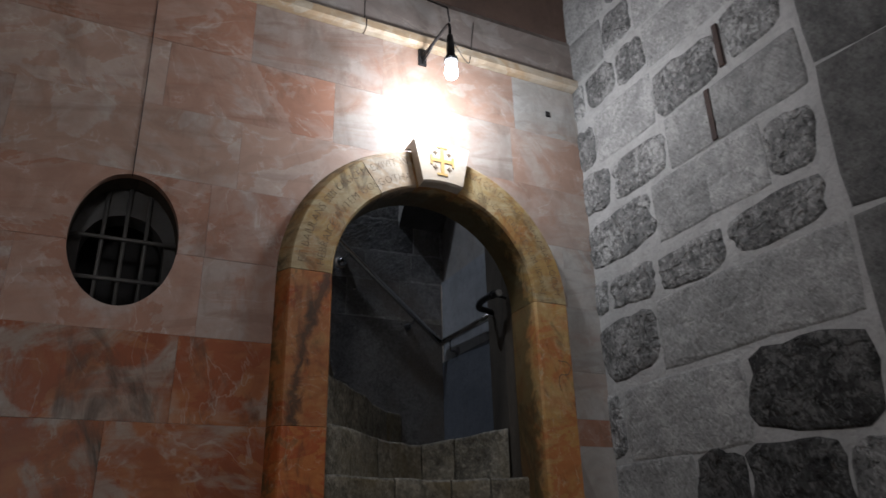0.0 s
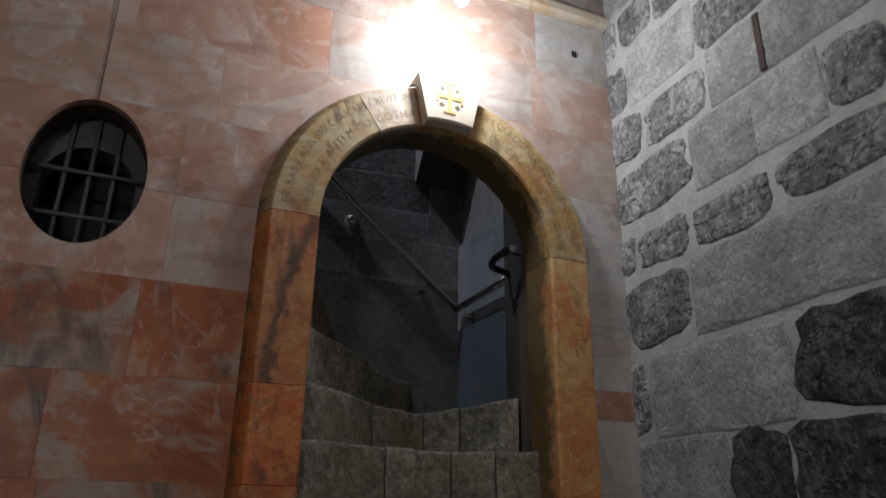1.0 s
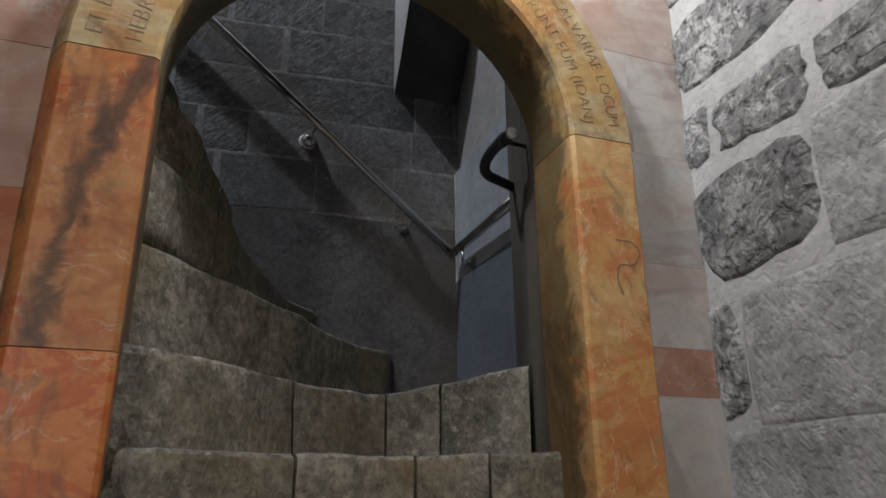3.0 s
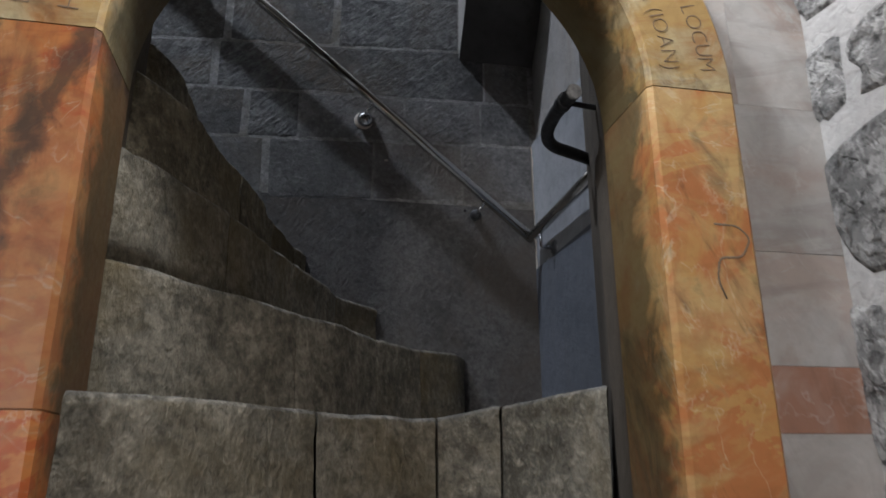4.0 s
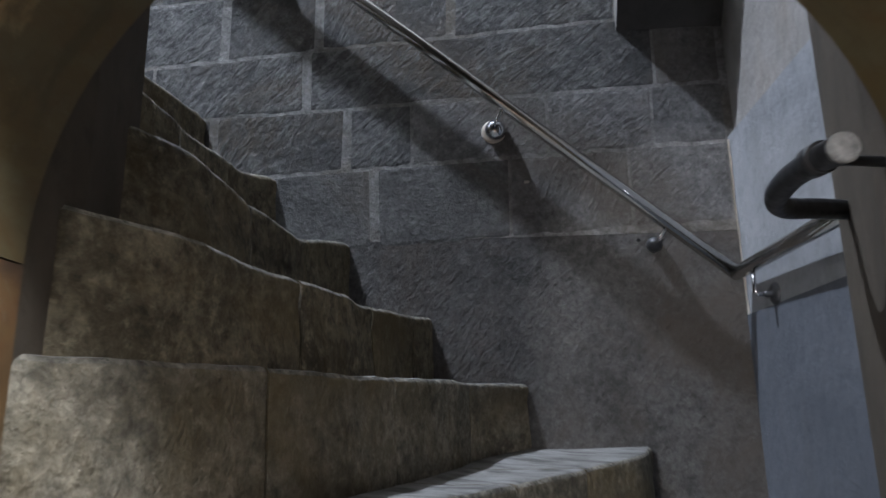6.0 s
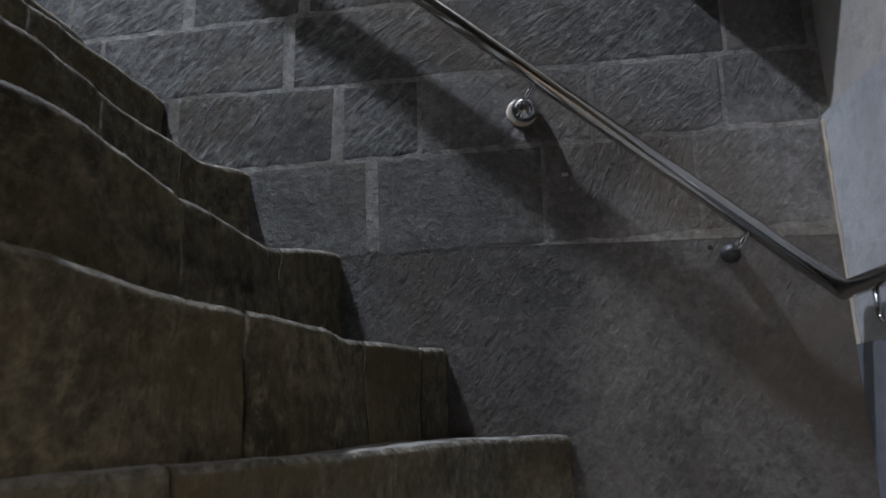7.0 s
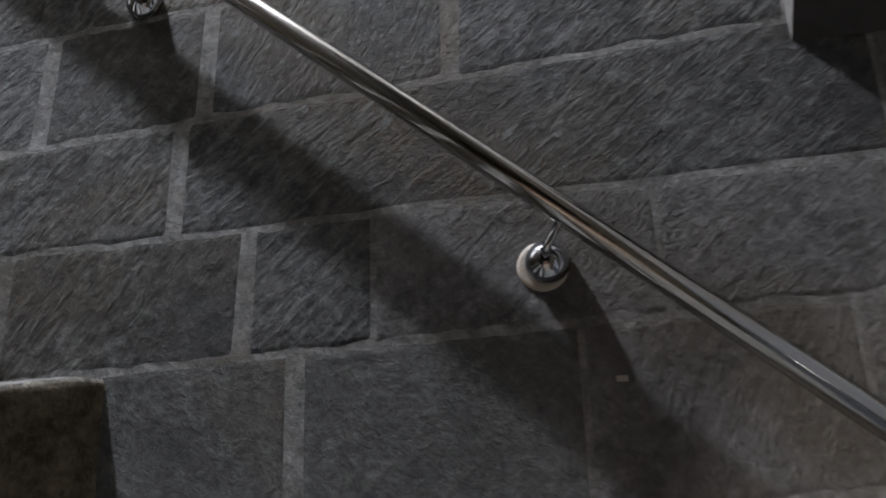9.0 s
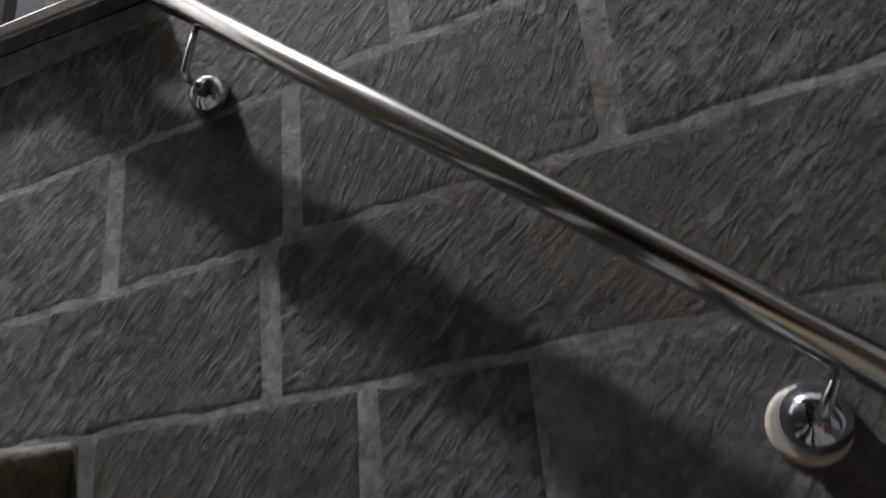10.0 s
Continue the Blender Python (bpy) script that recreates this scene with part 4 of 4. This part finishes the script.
# ---- stones of the stair wall ----
def ashlar(x0, x1, foot, head, material, parent, gap0, gap1):
    """A dressed block between two rising courses, its face gently uneven and its arrises worn."""
    bm = bmesh.new()
    n = 14
    xs = [x0 + gap0, x0 + gap0 + 0.006, *[x0 + (x1 - x0) * k / n for k in range(1, n)], x1 - gap1 - 0.006, x1 - gap1]
    lean = 0.010 * noise.noise(Vector((x0 * 5, 7.7, foot[0] * 5)))
    grid = []
    for i, x in enumerate(xs):
        col = []
        z0, z1 = (z + rise * (x - 0.4) for z, rise in (foot, head))
        for k, z in enumerate((z0 + 0.003, z0 + 0.013, z1 - 0.013, z1 - 0.003)):
            edge = i in (0, len(xs) - 1) or k in (0, 3)
            jig = 0.008 * noise.noise(Vector((x * 27, 3.1, z * 13)))
            side = 0.5 * (noise.noise(Vector((x0 * 31, z * 21, 2.0))) if i < 2 else noise.noise(Vector((x1 * 31, z * 21, 2.0))) if i > len(xs) - 3 else 0) * 0.014
            face = 1.4567 + lean * 0.25 * (k - 1.5) / 3 + jig * 0.1
            col.append(bm.verts.new((x + side, 1.4579 if edge else face, z + jig * (1.0 if edge else 0.6))))
        grid.append(col)
    for i in range(len(xs) - 1):
        for k in range(3):
            bm.faces.new((grid[i][k], grid[i + 1][k], grid[i + 1][k + 1], grid[i][k + 1]))
    part("stone", bm, material, parent)


# courses as height and rise towards the corner, with their upright joints
WALL_COURSES = [(2.838, 0.045), (3.086, 0.042), (3.287, 0.03), (3.506, 0.06), (3.742, 0.075), (3.95, 0.05), (4.15, 0.03), (4.35, 0.02), (4.56, 0.0), (4.77, 0.0), (4.98, 0.0)]
WALL_JOINTS = [
    [-0.9, -0.43, 0.146, 0.556, 0.908], [-1.2, -0.76, -0.36, 0.06, 0.263, 0.675, 0.99], [-1.0, -0.57, -0.072, 1.01],
    [-1.1, -0.67, -0.34, -0.035, 0.388], [-0.8, -0.31, 0.138, 0.55], [0.0, 0.36, 0.72], [0.2, 0.6], [0.05, 0.45, 0.8], [0.3, 0.66], [0.1, 0.5],
]
WIDE = (0.146, 0.06, -0.072, -0.36, -0.035, 0.388, 0.138, -0.34)
random.seed(9)
for (z0, rise0), (z1, rise1), breaks in zip(WALL_COURSES, WALL_COURSES[1:], WALL_JOINTS):
    xs = [-1.7 if z1 < 3.95 else -0.28, *breaks, 1.20 if z1 < 3.55 else 0.90]
    for x0, x1 in zip(xs, xs[1:]):
        cut = 0.0 if z0 < 3.0 else 0.25 if z0 == 3.287 else 1.0
        m = M_BACK if random.random() < cut else M_BACK_FLAT
        # stones towards the corner use a paler copy, the light there painted in
        m = M_BACK_LIT if x0 > (0.5 if z0 < 3.0 else 0.25 if z0 < 3.2 else 0.65) else m
        ashlar(x0, x1, (z0, rise0), (z1, rise1), m, wall_stair, 0.013 if x0 in WIDE else 0.003, 0.013 if x1 in WIDE else 0.003)


# ---- stones of the rubble wall ----
wall_east = bpy.data.objects["wall_east"]


def set_back(y):
    """How far the wall's face turns away beyond its corner."""
    return max(0.0, -1.245 - y) * PIER_LEAN


def field_stone(y0, y1, z0, z1, style, seed):
    """A rubble stone: uneven outline, rounded shoulders, slightly domed face."""
    material = {"s": M_SMOOTH, "r": M_ROUGH, "d": M_DARK, "p": M_PIER}[style]
    power = {"r": 5.0, "d": 9.0, "s": 20.0, "p": 30.0}[style]
    depth = 0.005 if style in "sp" else 0.009
    jig = 0.03 if style == "s" else 0.012 if style == "p" else 0.16
    cy, cz, hy, hz = (y0 + y1) / 2, (z0 + z1) / 2, abs(y1 - y0) / 2, (z1 - z0) / 2
    bm = bmesh.new()
    n = 20 if style in "sp" else 22
    rings = []
    for inset, x in ((0.0, 1.296), (0.0, 1.290), (0.008, 1.289 - depth * 0.55), (0.026, 1.289 - depth)):
        ring = []
        for i in range(n):
            a = 2 * math.pi * (i + 0.5) / n
            c, s = math.cos(a), math.sin(a)
            r = (abs(c) ** power + abs(s) ** power) ** (-1 / power)
            w = 1 + jig * (noise.noise(Vector((c * 1.7 + seed, s * 1.7, seed * 0.7))) + 0.6 * noise.noise(Vector((c * 5 + seed, s * 5, seed)))) - jig * 0.4
            p = Vector((0, c * r * max(hy * w - inset, 0.01), s * r * max(hz * w - inset, 0.01)))
            d = x + (0.005 * noise.noise(Vector((seed + c * 3, s * 3, 1))) if inset > 0.01 else 0)
            tilt = radians(3.5) * noise.noise(Vector((seed * 3.3, 1.7, 0.4))) * (1 if style in "sp" else 2.5)
            yy = cy + p.y * math.cos(tilt) - p.z * math.sin(tilt)
            ring.append(bm.verts.new((d + set_back(yy), yy, cz + p.z * math.cos(tilt) + p.y * math.sin(tilt))))
        rings.append(ring)
    for p, q in zip(rings, rings[1:]):
        for i in range(n):
            bm.faces.new((p[i], p[(i + 1) % n], q[(i + 1) % n], q[i]))
    mid = bm.verts.new((1.289 - depth * 1.15 + set_back(cy), cy, cz))
    for i in range(n):
        bm.faces.new((rings[-1][i], rings[-1][(i + 1) % n], mid))
    part("stone", bm, material, wall_east)


RUBBLE = [
    (1.24, 1.50, "srsd", [0.03, -0.35, -0.66, -0.95, -1.22]),
    (1.54, 1.83, "sddr", [0.03, -0.45, -0.68, -1.05, -1.22]),
    (1.84, 2.13, "rsd", [0.03, -0.10, -0.74, -1.23]),
    (2.17, 2.45, "rss", [0.03, -0.37, -0.885, -1.23]),
    (2.48, 2.66, "rrrr", [0.03, -0.09, -0.40, -0.79, -1.22]),
    (2.69, 2.945, "rssr", [0.03, -0.45, -0.745, -1.01, -1.23]),
    (2.97, 3.20, "rrsss", [0.03, -0.20, -0.58, -0.815, -1.01, -1.23]),
    (3.23, 3.48, "rsrr", [0.03, -0.13, -0.53, -0.92, -1.22]),
    (3.51, 3.73, "rrrssr", [0.03, -0.09, -0.32, -0.54, -0.75, -0.98, -1.21]),
    (3.76, 4.0, "srssr", [0.03, -0.26, -0.5, -0.72, -0.95, -1.21]),
    (4.03, 4.3, "srsr", [0.03, -0.3, -0.6, -0.9, -1.21]),
]
random.seed(21)
count = 0
for z0, z1, styles, ys in RUBBLE:
    for style, a, b in zip(styles, ys, ys[1:]):
        lift = random.uniform(-0.018, 0.018) if style != "s" else 0
        slim = 0.006 if style == "r" else -0.009
        field_stone(a - slim, b + slim, z0 + lift + slim, z1 + lift - slim, style, count * 1.9)
        count += 1
PIER = [(0.9, 1.40, "pp", [-1.26, -1.9, -2.7]), (1.41, 1.99, "pp", [-1.26, -1.85, -2.7]), (2.0, 2.46, "pp", [-1.26, -1.75, -2.7]), (2.47, 3.01, "pp", [-1.26, -2.0, -2.7]), (3.02, 3.61, "pp", [-1.26, -1.9, -2.7]), (3.62, 4.3, "pp", [-1.26, -2.1, -2.7])]
for z0, z1, styles, ys in PIER:
    for style, a, b in zip(styles, ys, ys[1:]):
        field_stone(a + 0.002, b - 0.002, z0 - 0.002, z1 + 0.002, style, count * 1.9)
        count += 1
# brown tile slips wedged between stones
solid("tile_slip", boxed(1.279, 1.31, -0.838, -0.812, 2.97, 3.20, bevel=0.003), M_TILE, "thin brown tile wedged between wall stones", "tile", "")
solid("tile_slip", boxed(1.279, 1.31, -0.935, -0.91, 3.25, 3.45, bevel=0.003), M_TILE, "thin brown tile wedged between wall stones", "tile", "")

# small dark box in place of a square hole in the marble
solid("wall_fixing", boxed(1.098, 1.122, -0.006, 0.002, 3.522, 3.552, bevel=0.002), M_IRON, "small dark box standing in for a square hole in the marble", "fixing")

# small marks on the stair wall, and peeling filler down its corner
chip = boxed(0.597, 0.612, 1.4535, 1.459, 3.010, 3.018, bevel=0.001)
part("chip", chip, M_KEY, wall_stair, "white chip")
part("screw_hole", lathe(bmesh.new(), (0.918, 1.4585, 2.825), (0, -1, 0), [(0, 0.006), (0.0025, 0.0055)], 10), M_VOID, wall_stair, "dark disc standing in for a screw hole")
bm = bmesh.new()
left, right = [], []
for k in range(60):
    z = 1.96 + 1.16 * k / 59
    w = 0.012 + 0.012 * noise.noise(Vector((3.3, 1.2, z * 9))) + 0.012 * noise.noise(Vector((5.1, 2.2, z * 30)))
    left.append(bm.verts.new((1.2, 1.4565, z)))
    right.append(bm.verts.new((1.2005, 1.4545 - max(0.003, w), z)))
for k in range(59):
    bm.faces.new((left[k], left[k + 1], right[k + 1], right[k]))
bmesh.ops.solidify(bm, geom=list(bm.faces), thickness=0.0015)
solid("corner_filler", bm, M_KEY, "peeling white filler down the stairwell corner", "filler", "structure")
